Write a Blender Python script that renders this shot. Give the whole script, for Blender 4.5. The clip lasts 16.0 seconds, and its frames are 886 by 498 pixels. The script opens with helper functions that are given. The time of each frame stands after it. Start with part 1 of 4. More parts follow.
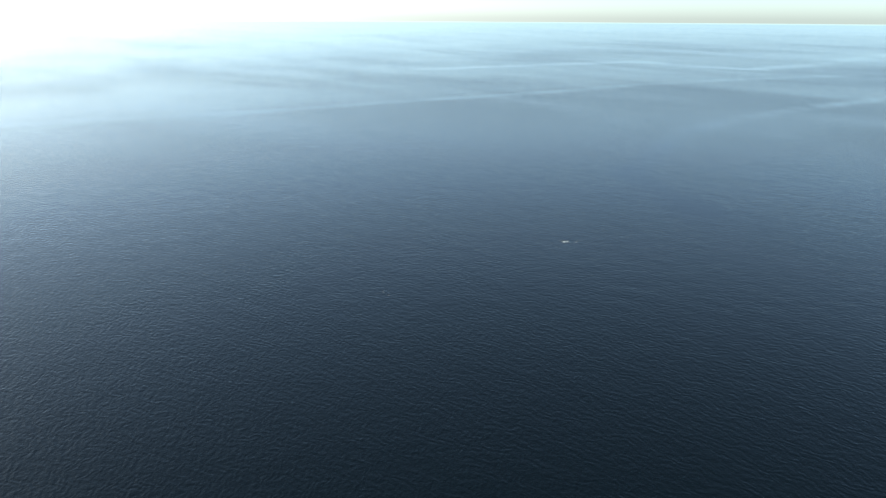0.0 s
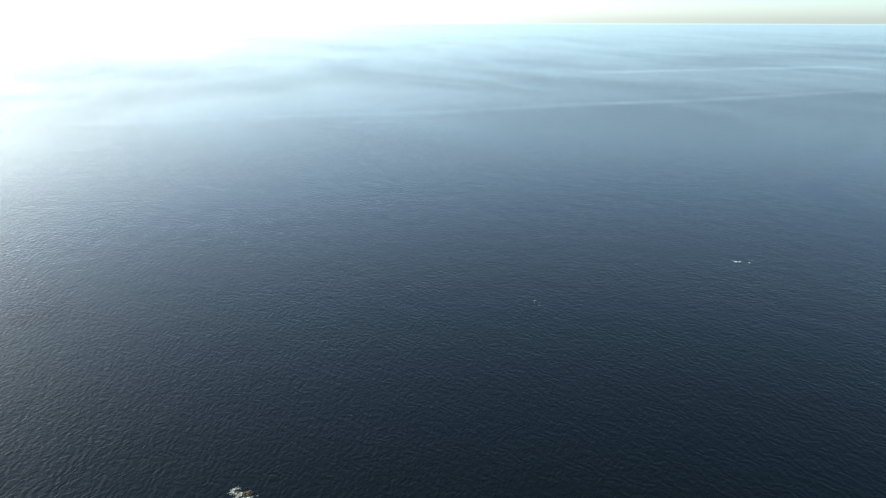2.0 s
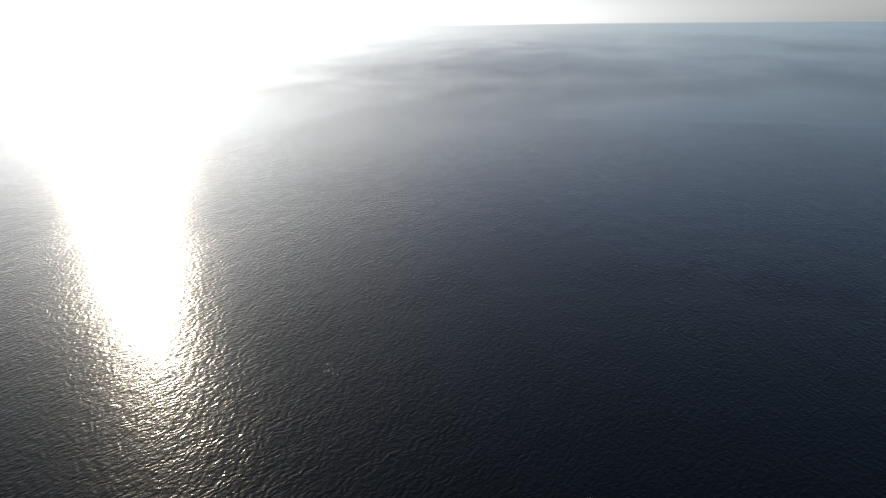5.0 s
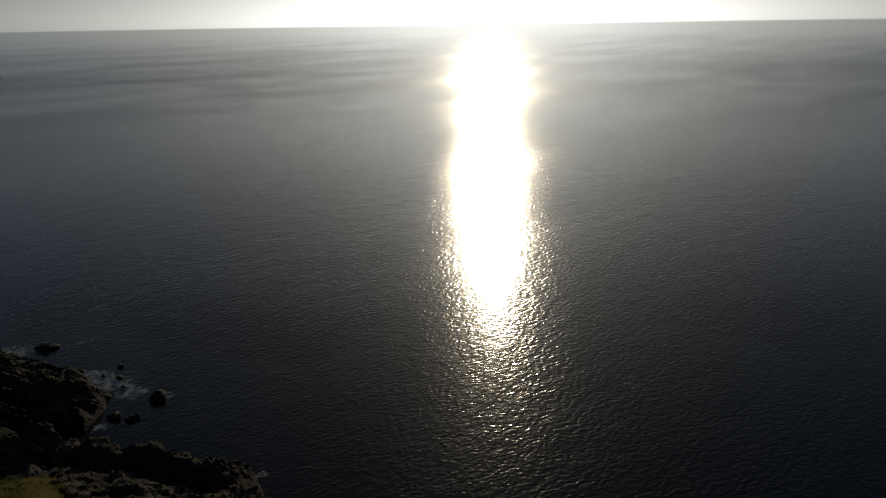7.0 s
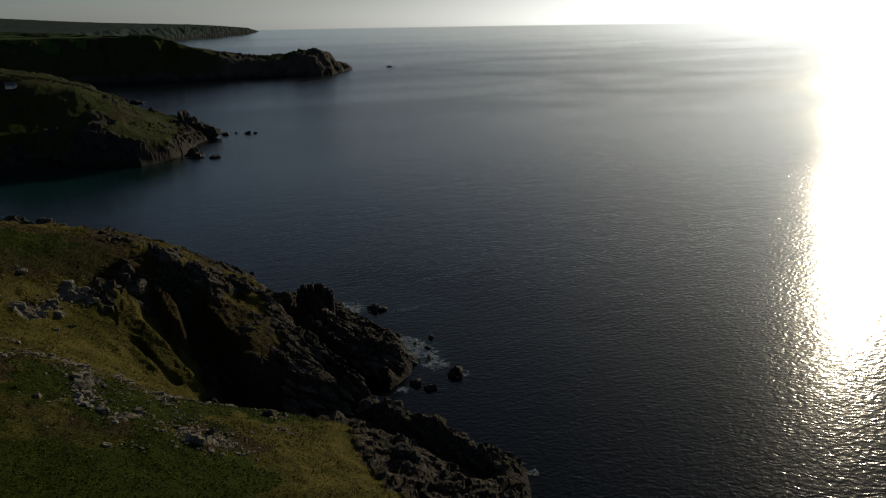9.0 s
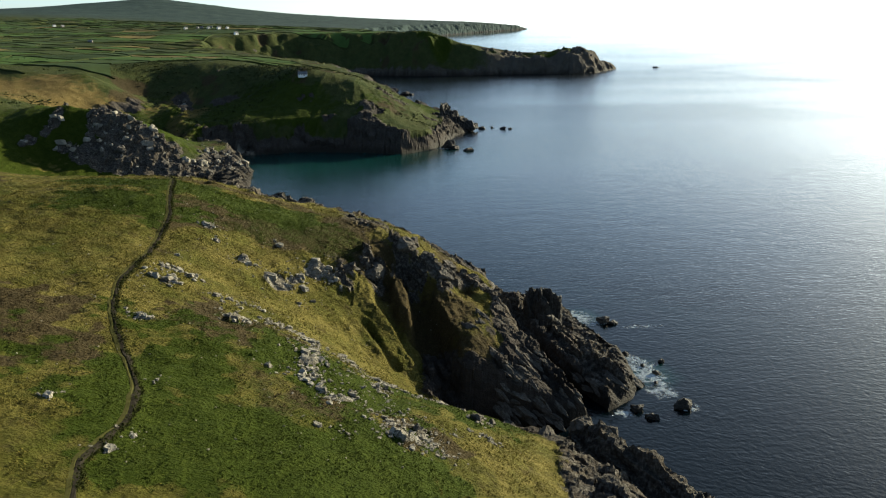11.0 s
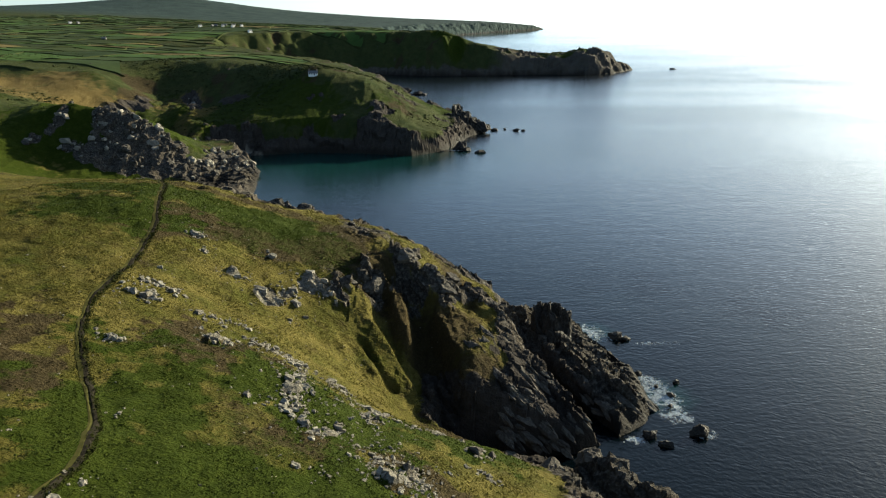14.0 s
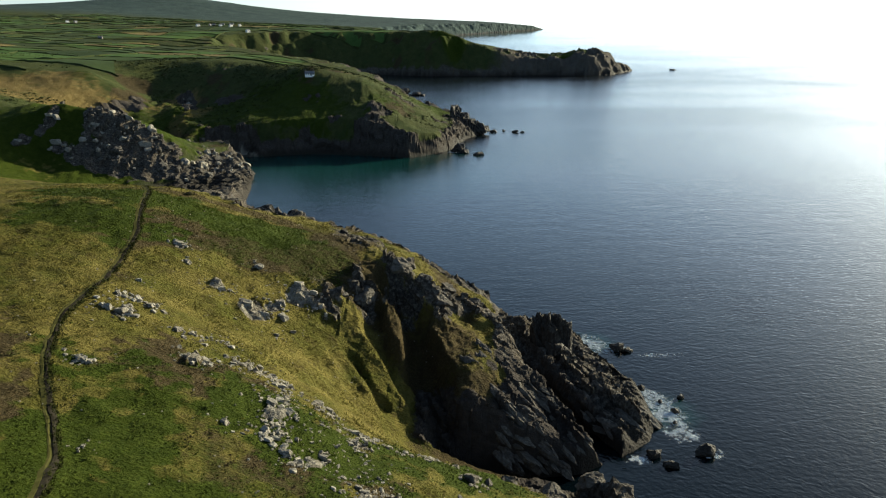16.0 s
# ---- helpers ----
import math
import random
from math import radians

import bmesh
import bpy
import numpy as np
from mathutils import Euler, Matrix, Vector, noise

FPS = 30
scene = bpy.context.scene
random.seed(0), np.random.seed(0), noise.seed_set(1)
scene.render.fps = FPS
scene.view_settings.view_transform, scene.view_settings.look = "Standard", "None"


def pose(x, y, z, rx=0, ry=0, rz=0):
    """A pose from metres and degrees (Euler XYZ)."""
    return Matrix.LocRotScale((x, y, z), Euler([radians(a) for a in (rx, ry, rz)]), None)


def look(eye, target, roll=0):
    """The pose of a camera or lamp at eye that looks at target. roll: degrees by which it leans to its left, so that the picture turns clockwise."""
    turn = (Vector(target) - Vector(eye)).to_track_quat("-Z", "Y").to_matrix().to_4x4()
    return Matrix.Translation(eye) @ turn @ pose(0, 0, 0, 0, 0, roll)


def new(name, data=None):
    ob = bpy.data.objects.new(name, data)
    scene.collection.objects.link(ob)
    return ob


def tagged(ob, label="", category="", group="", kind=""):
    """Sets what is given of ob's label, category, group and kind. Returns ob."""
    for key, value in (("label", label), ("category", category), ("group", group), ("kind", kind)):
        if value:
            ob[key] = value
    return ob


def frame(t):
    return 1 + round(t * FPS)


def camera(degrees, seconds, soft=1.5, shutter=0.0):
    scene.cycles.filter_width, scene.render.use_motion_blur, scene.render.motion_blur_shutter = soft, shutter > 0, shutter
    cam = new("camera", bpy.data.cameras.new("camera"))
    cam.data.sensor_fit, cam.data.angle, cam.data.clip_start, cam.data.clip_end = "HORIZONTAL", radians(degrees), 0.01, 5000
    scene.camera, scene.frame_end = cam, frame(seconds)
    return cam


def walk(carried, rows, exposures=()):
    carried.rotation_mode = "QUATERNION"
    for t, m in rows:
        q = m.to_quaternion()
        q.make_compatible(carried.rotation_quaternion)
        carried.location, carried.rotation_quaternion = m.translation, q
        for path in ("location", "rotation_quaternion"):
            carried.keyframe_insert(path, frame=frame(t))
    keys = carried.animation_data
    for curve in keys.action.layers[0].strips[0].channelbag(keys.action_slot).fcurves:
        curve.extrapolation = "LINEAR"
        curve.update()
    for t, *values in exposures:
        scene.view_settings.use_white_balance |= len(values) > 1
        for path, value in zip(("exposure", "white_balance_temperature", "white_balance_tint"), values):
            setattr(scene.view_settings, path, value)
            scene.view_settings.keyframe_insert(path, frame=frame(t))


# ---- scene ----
# ---- camera: a drone at 100 m above the sea ----
cam = camera(62.49, 16.0, soft=1.2)
PATH = [  # seconds, x, y, yaw, pitch, roll
    (0.0, -37.47, -4.38, -123.04, -17.59, 0.34),
    (0.5, -36.54, -6.00, -120.92, -17.57, 0.25),
    (1.0, -35.57, -7.56, -117.68, -17.56, 0.17),
    (1.5, -34.62, -9.08, -113.85, -17.51, 0.10),
    (2.0, -33.72, -10.50, -109.62, -17.46, 0.04),
    (2.5, -32.81, -11.77, -104.87, -17.41, -0.03),
    (3.0, -31.80, -12.90, -99.54, -17.38, -0.13),
    (3.5, -30.65, -14.00, -93.95, -17.37, -0.25),
    (4.0, -29.37, -15.05, -88.11, -17.36, -0.39),
    (4.5, -27.94, -16.06, -82.00, -17.35, -0.52),
    (5.0, -26.15, -17.04, -75.63, -17.35, -0.65),
    (5.5, -24.16, -18.05, -68.95, -17.35, -0.76),
    (6.0, -21.90, -19.05, -62.00, -17.35, -0.83),
    (6.5, -19.40, -20.00, -54.68, -17.36, -0.88),
    (7.0, -16.75, -20.90, -47.85, -17.36, -0.90),
    (7.5, -14.10, -21.55, -40.90, -17.33, -0.95),
    (8.0, -11.75, -21.70, -34.25, -17.30, -1.00),
    (8.5, -9.50, -21.30, -27.50, -17.27, -1.02),
    (9.0, -7.75, -20.40, -20.85, -17.23, -0.95),
    (9.5, -6.35, -18.85, -14.30, -17.18, -0.74),
    (10.0, -5.15, -17.20, -7.68, -17.15, -0.52),
    (10.5, -4.10, -15.50, -3.45, -17.14, -0.42),
    (11.0, -3.20, -13.80, -1.05, -17.14, -0.35),
    (11.5, -2.45, -12.00, 0.00, -17.14, -0.28),
    (12.0, -1.82, -10.15, 0.22, -17.15, -0.22),
    (12.5, -1.34, -8.28, 0.07, -17.17, -0.16),
    (13.0, -0.91, -6.16, 0.05, -17.18, -0.06),
    (13.5, -0.56, -4.11, 0.04, -17.18, 0.01),
    (14.0, -0.26, -2.07, 0.03, -17.18, 0.06),
    (14.5, -0.00, 0.00, -0.00, -17.19, 0.10),
    (15.0, 0.25, 2.13, -0.02, -17.18, 0.15),
    (15.5, 0.45, 4.26, -0.05, -17.18, 0.19),
    (16.0, 0.63, 6.44, -0.06, -17.17, 0.22),
]
EXPOSURES = [  # seconds, stops, kelvin, tint
    (0.0, 1.98, 6350, -4), (3.0, 1.55, 6350, -2), (4.0, 0.85, 6400, 6), (5.0, 0.10, 6350, 8), (6.0, -0.80, 6350, 6), (7.0, -1.45, 6700, 5), (8.0, -1.55, 6900, 4), (8.5, -1.60, 6900, 4), (9.0, -0.88, 6650, 3),
    (9.5, 0.28, 6450, 1), (10.0, 1.17, 6450, 0), (11.0, 1.57, 6300, -3), (12.5, 1.57, 6300, -3), (16.0, 1.57, 6250, -3)]
walk(cam, [(t, pose(x, y, 100.0, 90 + p, 0, w) @ pose(0, 0, 0, 0, 0, r)) for t, x, y, w, p, r in PATH], EXPOSURES)
# ---- daylight: a low sun over the sea, in a clear, hazy sky ----
SUN_BEARING, SUN_HEIGHT = 51.8, 16.0
world = bpy.data.worlds.new("sky")
scene.world = world
world.use_nodes = True
sky = world.node_tree.nodes.new("ShaderNodeTexSky")
sky.sky_type, sky.sun_disc = "NISHITA", False
sky.sun_elevation, sky.sun_rotation = radians(SUN_HEIGHT), radians(SUN_BEARING)
sky.air_density, sky.dust_density, sky.ozone_density = 0.55, 0.8, 1.5
haze = world.node_tree.nodes.new("ShaderNodeHueSaturation")
# the warm band low over the sea is washed out by haze
parts = world.node_tree.nodes.new("ShaderNodeSeparateColor")
warm = world.node_tree.nodes.new("ShaderNodeMath")
warm.operation = "DIVIDE"
pale = world.node_tree.nodes.new("ShaderNodeMapRange")
for _socket, _v in zip(list(pale.inputs)[1:5], (0.75, 1.2, 0.86, 0.08)):
    _socket.default_value = _v
world.node_tree.links.new(sky.outputs[0], parts.inputs[0])
world.node_tree.links.new(parts.outputs[0], warm.inputs[0])
world.node_tree.links.new(parts.outputs[2], warm.inputs[1])
world.node_tree.links.new(warm.outputs[0], pale.inputs[0])
world.node_tree.links.new(pale.outputs[0], haze.inputs["Saturation"])
world.node_tree.links.new(sky.outputs[0], haze.inputs["Color"])
world.node_tree.links.new(haze.outputs[0], world.node_tree.nodes["Background"].inputs[0])
world.node_tree.nodes["Background"].inputs[1].default_value = 0.08
sun = new("sun", bpy.data.lights.new("sun", "SUN"))
sun.data.energy, sun.data.angle, sun.data.color = 5.0, radians(0.55), (1.0, 0.84, 0.63)
_b, _h = radians(SUN_BEARING), radians(SUN_HEIGHT)
sun.matrix_world = look((0, 0, 0), (-math.sin(_b) * math.cos(_h), -math.cos(_b) * math.cos(_h), -math.sin(_h)))

# ---- materials ----
class Nodes:
    """A node tree, written down quickly."""

    def __init__(self, name):
        self.material = bpy.data.materials.new(name)
        self.material.use_nodes = True
        self.tree = self.material.node_tree
        self.shader = self.tree.nodes["Principled BSDF"]
        self.place = self.add("ShaderNodeNewGeometry").outputs["Position"]

    def add(self, kind, **inputs):
        node = self.tree.nodes.new(kind)
        for key, value in inputs.items():
            self.set(node.inputs[key.replace("_", " ")], value)
        return node

    def set(self, socket, value):
        if isinstance(value, bpy.types.NodeSocket):
            self.tree.links.new(value, socket)
        else:
            socket.default_value = value

    def stretched(self, scale, turn=0.0):
        node = self.tree.nodes.new("ShaderNodeMapping")
        self.set(node.inputs["Vector"], self.place)
        node.inputs["Scale"].default_value = scale
        node.inputs["Rotation"].default_value = (0, 0, radians(turn))
        return node.outputs[0]

    def crests(self, length, bearing):
        """Places turned so that long crests lie across the given bearing, and drawn out along them."""
        node = self.tree.nodes.new("ShaderNodeMapping")
        node.vector_type = "TEXTURE"
        self.set(node.inputs["Vector"], self.place)
        node.inputs["Scale"].default_value = (length, 1, 1)
        node.inputs["Rotation"].default_value = (0, 0, radians(-bearing))
        return node.outputs[0]

    def noise(self, size, detail=4.0, rough=0.6, vector=None, distortion=0.0):
        node = self.add("ShaderNodeTexNoise", Scale=1.0 / size, Detail=detail, Roughness=rough, Distortion=distortion)
        self.set(node.inputs["Vector"], vector or self.place)
        return node.outputs["Fac"]

    def waves(self, length, bearing, wander=4.0):
        """Wind waves of one length that run along a bearing, bent and broken."""
        turn = self.tree.nodes.new("ShaderNodeMapping")
        turn.vector_type = "TEXTURE"
        self.set(turn.inputs["Vector"], self.place)
        turn.inputs["Rotation"].default_value = (0, 0, radians(90 - bearing))
        node = self.add("ShaderNodeTexWave", Vector=turn.outputs[0], Scale=0.314 / length, Distortion=wander, Detail=2.0, Detail_Scale=1.1, Detail_Roughness=0.6)
        return node.outputs["Fac"]

    def cells(self, size, vector=None, feature="F1"):
        node = self.add("ShaderNodeTexVoronoi", Scale=1.0 / size)
        node.feature = feature
        self.set(node.inputs["Vector"], vector or self.place)
        return node.outputs["Distance"]

    def ramp(self, fac, *stops):
        node = self.add("ShaderNodeValToRGB", Fac=fac)
        marks = node.color_ramp.elements
        while len(marks) < len(stops):
            marks.new(0.5)
        for mark, (at, colour) in zip(marks, stops):
            mark.position = at
            mark.color = (*colour, 1) if len(colour) == 3 else colour
        return node.outputs["Color"]

    def value(self, fac, a, b, c=0.0, d=1.0):
        node = self.add("ShaderNodeMapRange", Value=fac)
        for socket, v in zip(list(node.inputs)[1:5], (a, b, c, d)):
            self.set(socket, v)
        return node.outputs[0]

    def mix(self, fac, a, b, blend="MIX"):
        node = self.tree.nodes.new("ShaderNodeMix")
        node.data_type, node.blend_type = "RGBA", blend
        self.set(node.inputs[0], fac)
        for socket, v in ((node.inputs[6], a), (node.inputs[7], b)):
            self.set(socket, (*v, 1) if isinstance(v, tuple) and len(v) == 3 else v)
        return node.outputs[2]

    def math(self, what, a, b=0.0):
        node = self.tree.nodes.new("ShaderNodeMath")
        node.operation = what
        self.set(node.inputs[0], a)
        self.set(node.inputs[1], b)
        return node.outputs[0]

    def mask(self, name):
        node = self.tree.nodes.new("ShaderNodeAttribute")
        node.attribute_name = name
        return node.outputs["Fac"]

    def random(self):
        return self.add("ShaderNodeObjectInfo").outputs["Random"]

    def island(self):
        return self.add("ShaderNodeNewGeometry").outputs["Random Per Island"]

    def done(self, colour, rough=0.9, bump=None, depth=0.1, strength=1.0, specular=0.3):
        self.set(self.shader.inputs["Base Color"], colour if not isinstance(colour, tuple) else (*colour, 1))
        self.set(self.shader.inputs["Roughness"], rough)
        self.set(self.shader.inputs["Specular IOR Level"], specular)
        if bump is not None:
            node = self.add("ShaderNodeBump", Height=bump, Distance=depth, Strength=strength)
            self.set(self.shader.inputs["Normal"], node.outputs[0])
        return self.material


def rock_colour(n, pale=False):
    """Weathered granite and slate: grey to brown, lichen on it, cracks in it."""
    big = n.noise(9, 5, 0.65)
    fine = n.noise(0.9, 6, 0.7)
    if pale:
        stone = n.ramp(fine, (0.3, (0.085, 0.0765, 0.0602)), (0.52, (0.177, 0.1614, 0.131)), (0.75, (0.3257, 0.3044, 0.2549)))
    else:
        stone = n.ramp(fine, (0.3, (0.0112, 0.01, 0.0088)), (0.5, (0.0496, 0.0448, 0.0389)), (0.72, (0.177, 0.1628, 0.1416)))
    stone = n.mix(n.value(big, 0.42, 0.66), stone, n.mix(0.35, stone, (0.0673, 0.0467, 0.0255)))
    lichen = n.value(n.noise(2.3, 5, 0.7), 0.56, 0.7, 0.0, 0.5)
    return n.mix(lichen, stone, (0.1204, 0.1133, 0.0814) if not pale else (0.3115, 0.3044, 0.2407))


def make_rock(name, pale=False, wet=False):
    n = Nodes(name)
    colour = rock_colour(n, pale)
    colour = n.mix(0.45, colour, n.ramp(n.random(), (0.0, (0.1416, 0.1274, 0.1062) if pale else (0.0708, 0.0637, 0.0566)), (1.0, (0.3257, 0.3044, 0.2549) if pale else (0.1133, 0.1062, 0.092)))) if not wet else n.mix(0.7, colour, (0.0212, 0.0184, 0.0156))
    bump = n.math("ADD", n.noise(1.6, 8, 0.7), n.math("MULTIPLY", n.cells(1.3, n.stretched((1, 1.6, 0.7), 30), "DISTANCE_TO_EDGE"), 0.6))
    return n.done(colour, 0.6 if wet else 0.88, bump, 0.5, 0.9, 0.06 if wet else 0.05)


def make_ground():
    """Turf, heather, bracken and bare rock, each where its mask says that it grows or shows; some shade and far haze
    are painted in too.
    """
    n = Nodes("cliff_turf")
    big, mid, fine = n.noise(24, 5, 0.6), n.noise(4.5, 5, 0.7), n.noise(0.6, 4, 0.8)
    ragged = n.math("MULTIPLY", n.math("SUBTRACT", n.mix(0.45, n.noise(2.4, 6, 0.75), fine), 0.5), 1.5)

    def patch(name):
        return n.value(n.math("ADD", n.mask(name), n.math("MULTIPLY", ragged, n.value(n.mask(name), 0.0, 0.25))), 0.3, 0.62)

    grass = n.ramp(n.mix(0.36, mid, fine), (0.32, (0.046, 0.0395, 0.0105)), (0.5, (0.091, 0.0775, 0.02)), (0.7, (0.14, 0.117, 0.035)))
    lush = n.ramp(n.mix(0.36, mid, fine), (0.3, (0.0156, 0.0212, 0.0031)), (0.55, (0.0396, 0.0467, 0.0063)), (0.75, (0.0708, 0.0736, 0.0125)))
    grass = n.mix(n.value(n.mix(0.5, big, n.noise(8, 4, 0.65)), 0.46, 0.64), grass, lush)
    grass = n.mix(n.value(n.noise(3.2, 5, 0.75), 0.55, 0.68, 0.0, 0.75), grass, (0.0389, 0.0297, 0.0127))
    grass = n.mix(n.value(n.noise(1.3, 5, 0.75), 0.56, 0.68, 0.0, 0.7), grass, (0.0156, 0.017, 0.0078))
    grass = n.mix(n.math("MULTIPLY", n.mask("inland"), 0.75), grass, n.ramp(n.mix(0.5, n.noise(14, 5, 0.65), fine), (0.3, (0.0106, 0.0184, 0.0078)), (0.7, (0.034, 0.0496, 0.0184))))
    heather = n.ramp(fine, (0.3, (0.0156, 0.0113, 0.0071)), (0.55, (0.0411, 0.0304, 0.0163)), (0.8, (0.0885, 0.0637, 0.0354)))
    bracken = n.ramp(n.mix(0.6, mid, fine), (0.3, (0.0099, 0.0156, 0.0015)), (0.5, (0.0241, 0.0354, 0.0039)), (0.75, (0.0481, 0.0595, 0.0093)))
    colour = n.mix(n.math("MULTIPLY", patch("heather"), 0.88), grass, heather)
    colour = n.mix(n.math("MULTIPLY", patch("bracken"), 0.97), colour, bracken)
    dry = n.ramp(fine, (0.3, (0.0637, 0.0481, 0.017)), (0.7, (0.1487, 0.1097, 0.0425)))
    colour = n.mix(n.mask("dry"), colour, dry)
    edge = n.value(n.math("ADD", n.mask("rock"), n.math("MULTIPLY", n.math("SUBTRACT", n.noise(1.4, 5, 0.7), 0.5), 0.9)), 0.38, 0.56)
    # darker rock colour that stands in for deep shade on the cliffs
    slate_shade = n.ramp(n.mix(0.5, n.noise(1.6, 6, 0.7), n.noise(14, 4, 0.6)), (0.3, (0.0153, 0.0136, 0.0124)), (0.55, (0.0425, 0.0366, 0.0319)), (0.75, (0.1062, 0.092, 0.0779)))
    colour = n.mix(edge, colour, n.mix(n.mask("slate_shade"), n.mix(n.mask("pale"), rock_colour(n), rock_colour(n, True)), slate_shade))
    # the far moor is tinted blue: distance haze put into its colour
    colour = n.mix(n.mask("hazy_moor"), colour, n.ramp(n.noise(60, 6, 0.7), (0.3, (0.02, 0.032, 0.03)), (0.7, (0.044, 0.062, 0.056))))
    colour = n.mix(n.mask("sand"), colour, (0.2974, 0.269, 0.2195))
    colour = n.mix(n.mask("tide"), colour, (0.0198, 0.017, 0.0135))
    strata = n.noise(1.1, 8, 0.72, n.stretched((1, 2.4, 1), -35))
    bump = n.math("ADD", n.math("MULTIPLY", strata, 1.3), n.math("MULTIPLY", n.cells(0.55), 0.35))
    return n.done(colour, n.value(n.mask("tide"), 0, 1, 0.92, 0.75), bump, n.value(n.mask("rock"), 0, 1, 0.6, 0.5), 1.0, n.value(n.mask("tide"), 0, 1, 0.03, 0.06))


def make_sea():
    """Deep water under a light breeze, with smooth slicks, and pale green over the sand of the cove."""
    n = Nodes("sea_water")
    swell = n.noise(9, 2, 0.5, n.crests(1.9, -4))
    chop = n.math("ADD", n.math("MULTIPLY", n.noise(2.0, 3, 0.6, n.crests(1.2, 8)), 0.22), n.math("ADD", n.math("MULTIPLY", n.waves(3.0, -12, 14.0), 0.06), n.math("MULTIPLY", n.waves(1.9, 26, 14.0), 0.04)))
    ripple = n.noise(0.8, 2, 0.6, n.crests(1.4, 20))
    slick = n.value(n.noise(240, 4, 0.5, n.stretched((0.4, 1, 1), -28), 0.8), 0.36, 0.64, 0.68, 1.0)
    slick = n.math("MULTIPLY", slick, n.value(n.mask("calm"), -0.5, 1.0, 1.3, 0.35))
    height = n.math("ADD", n.math("MULTIPLY", swell, 0.26), n.math("ADD", chop, n.math("MULTIPLY", ripple, 0.1)))
    far = n.tree.nodes.new("ShaderNodeVectorMath")
    far.operation = "DISTANCE"
    n.set(far.inputs[0], n.place)
    far.inputs[1].default_value = (-85, 545, 0)
    shallow = n.value(n.math("ADD", far.outputs["Value"], n.math("MULTIPLY", n.noise(40, 3), 60)), 60, 190, 1.0, 0.0)
    for middle, reach in (((49, 226, 0), 11), ((60, 182, 0), 12)):
        off = n.tree.nodes.new("ShaderNodeVectorMath")
        off.operation = "DISTANCE"
        n.set(off.inputs[0], n.place)
        off.inputs[1].default_value = middle
        shallow = n.math("MAXIMUM", shallow, n.value(n.math("ADD", off.outputs["Value"], n.math("MULTIPLY", n.noise(5, 4), 8)), reach * 0.6, reach * 1.3, 0.9, 0.0))
    deep = n.mix(n.noise(120, 3), (0.0006, 0.002, 0.0032), (0.0010, 0.003, 0.0044))
    colour = n.mix(shallow, deep, (0.004, 0.026, 0.024))
    n.shader.inputs["IOR"].default_value = 1.33
    reach = n.tree.nodes.new("ShaderNodeVectorMath")
    reach.operation = "LENGTH"
    n.set(reach.inputs[0], n.place)
    unseen = n.math("MULTIPLY", n.value(reach.outputs["Value"], 200, 1100, 0.0, 0.075), n.value(reach.outputs["Value"], 1300, 4300, 1.0, 0.0))
    smoother = n.value(reach.outputs["Value"], 1400, 4700, 1.0, 0.12)
    calmer = n.value(reach.outputs["Value"], 1500, 4700, 1.0, 0.25)
    return n.done(colour, n.math("MULTIPLY", calmer, n.math("ADD", n.value(slick, 0.3, 1.0, 0.085, 0.15), n.math("MULTIPLY", unseen, slick))), height, 1.0, n.math("MULTIPLY", n.math("MULTIPLY", slick, smoother), 0.56), 0.36)


def make_plain(name, dark, light, size=0.6, rough=0.9, depth=0.05, by="none"):
    n = Nodes(name)
    fac = n.mix(0.5, n.noise(size, 5, 0.65), n.noise(size * 8, 4, 0.6))
    colour = n.ramp(fac, (0.3, dark), (0.72, light))
    if by != "none":
        r = n.island() if by == "island" else n.random()
        colour = n.mix(1.0, colour, n.ramp(r, (0.0, (0.74, 0.75, 0.72)), (0.5, (0.96, 0.96, 0.96)), (1.0, (1.2, 1.14, 1.04))), "MULTIPLY")
    return n.done(colour, rough, n.noise(size, 5, 0.7), depth, 0.7, 0.3 if rough < 0.8 else 0.03)


M_GROUND, M_SEA = make_ground(), make_sea()
# the wet rock serves rocks awash, and as painted shade on two stacks
M_ROCK, M_PALE, M_WET_SHADE = make_rock("cliff_rock"), make_rock("pale_granite", True), make_rock("wet_shaded_rock", False, True)
def make_foam():
    n = Nodes("sea_foam")
    torn = n.math("ADD", n.math("MULTIPLY", n.noise(1.6, 6, 0.7, None, 0.6), 0.9), n.math("MULTIPLY", n.noise(0.4, 4, 0.7), 0.5))
    lace = n.value(n.math("ADD", n.mask("froth"), torn), 0.78, 1.12, 0.0, 0.95)
    n.set(n.shader.inputs["Alpha"], lace)
    return n.done(n.ramp(n.noise(0.5, 4), (0.3, (0.5, 0.55, 0.55)), (0.7, (0.74, 0.76, 0.76))), 0.7)


M_FOAM = make_foam()
M_TUSSOCK = make_plain("tussock_grass", (0.0496, 0.0439, 0.0071), (0.1048, 0.0935, 0.0241), 0.5, 0.9, 0.05, "island")
M_VERGE = make_plain("verge_grass", (0.0113, 0.0142, 0.0035), (0.0354, 0.0389, 0.0099), 0.5, 0.9, 0.05, "island")
M_BRACKEN = make_plain("bracken_green", (0.0177, 0.0255, 0.0042), (0.0496, 0.0637, 0.0106), 0.5, 0.9, 0.05, "island")
M_HEATHER = make_plain("heather_brown", (0.0241, 0.0198, 0.0092), (0.0779, 0.0595, 0.0283), 0.5, 0.95, 0.05, "island")
M_GORSE = make_plain("hedge_green", (0.0153, 0.0212, 0.0083), (0.0425, 0.0543, 0.0189), 1.2, 0.95, 0.3, "island")
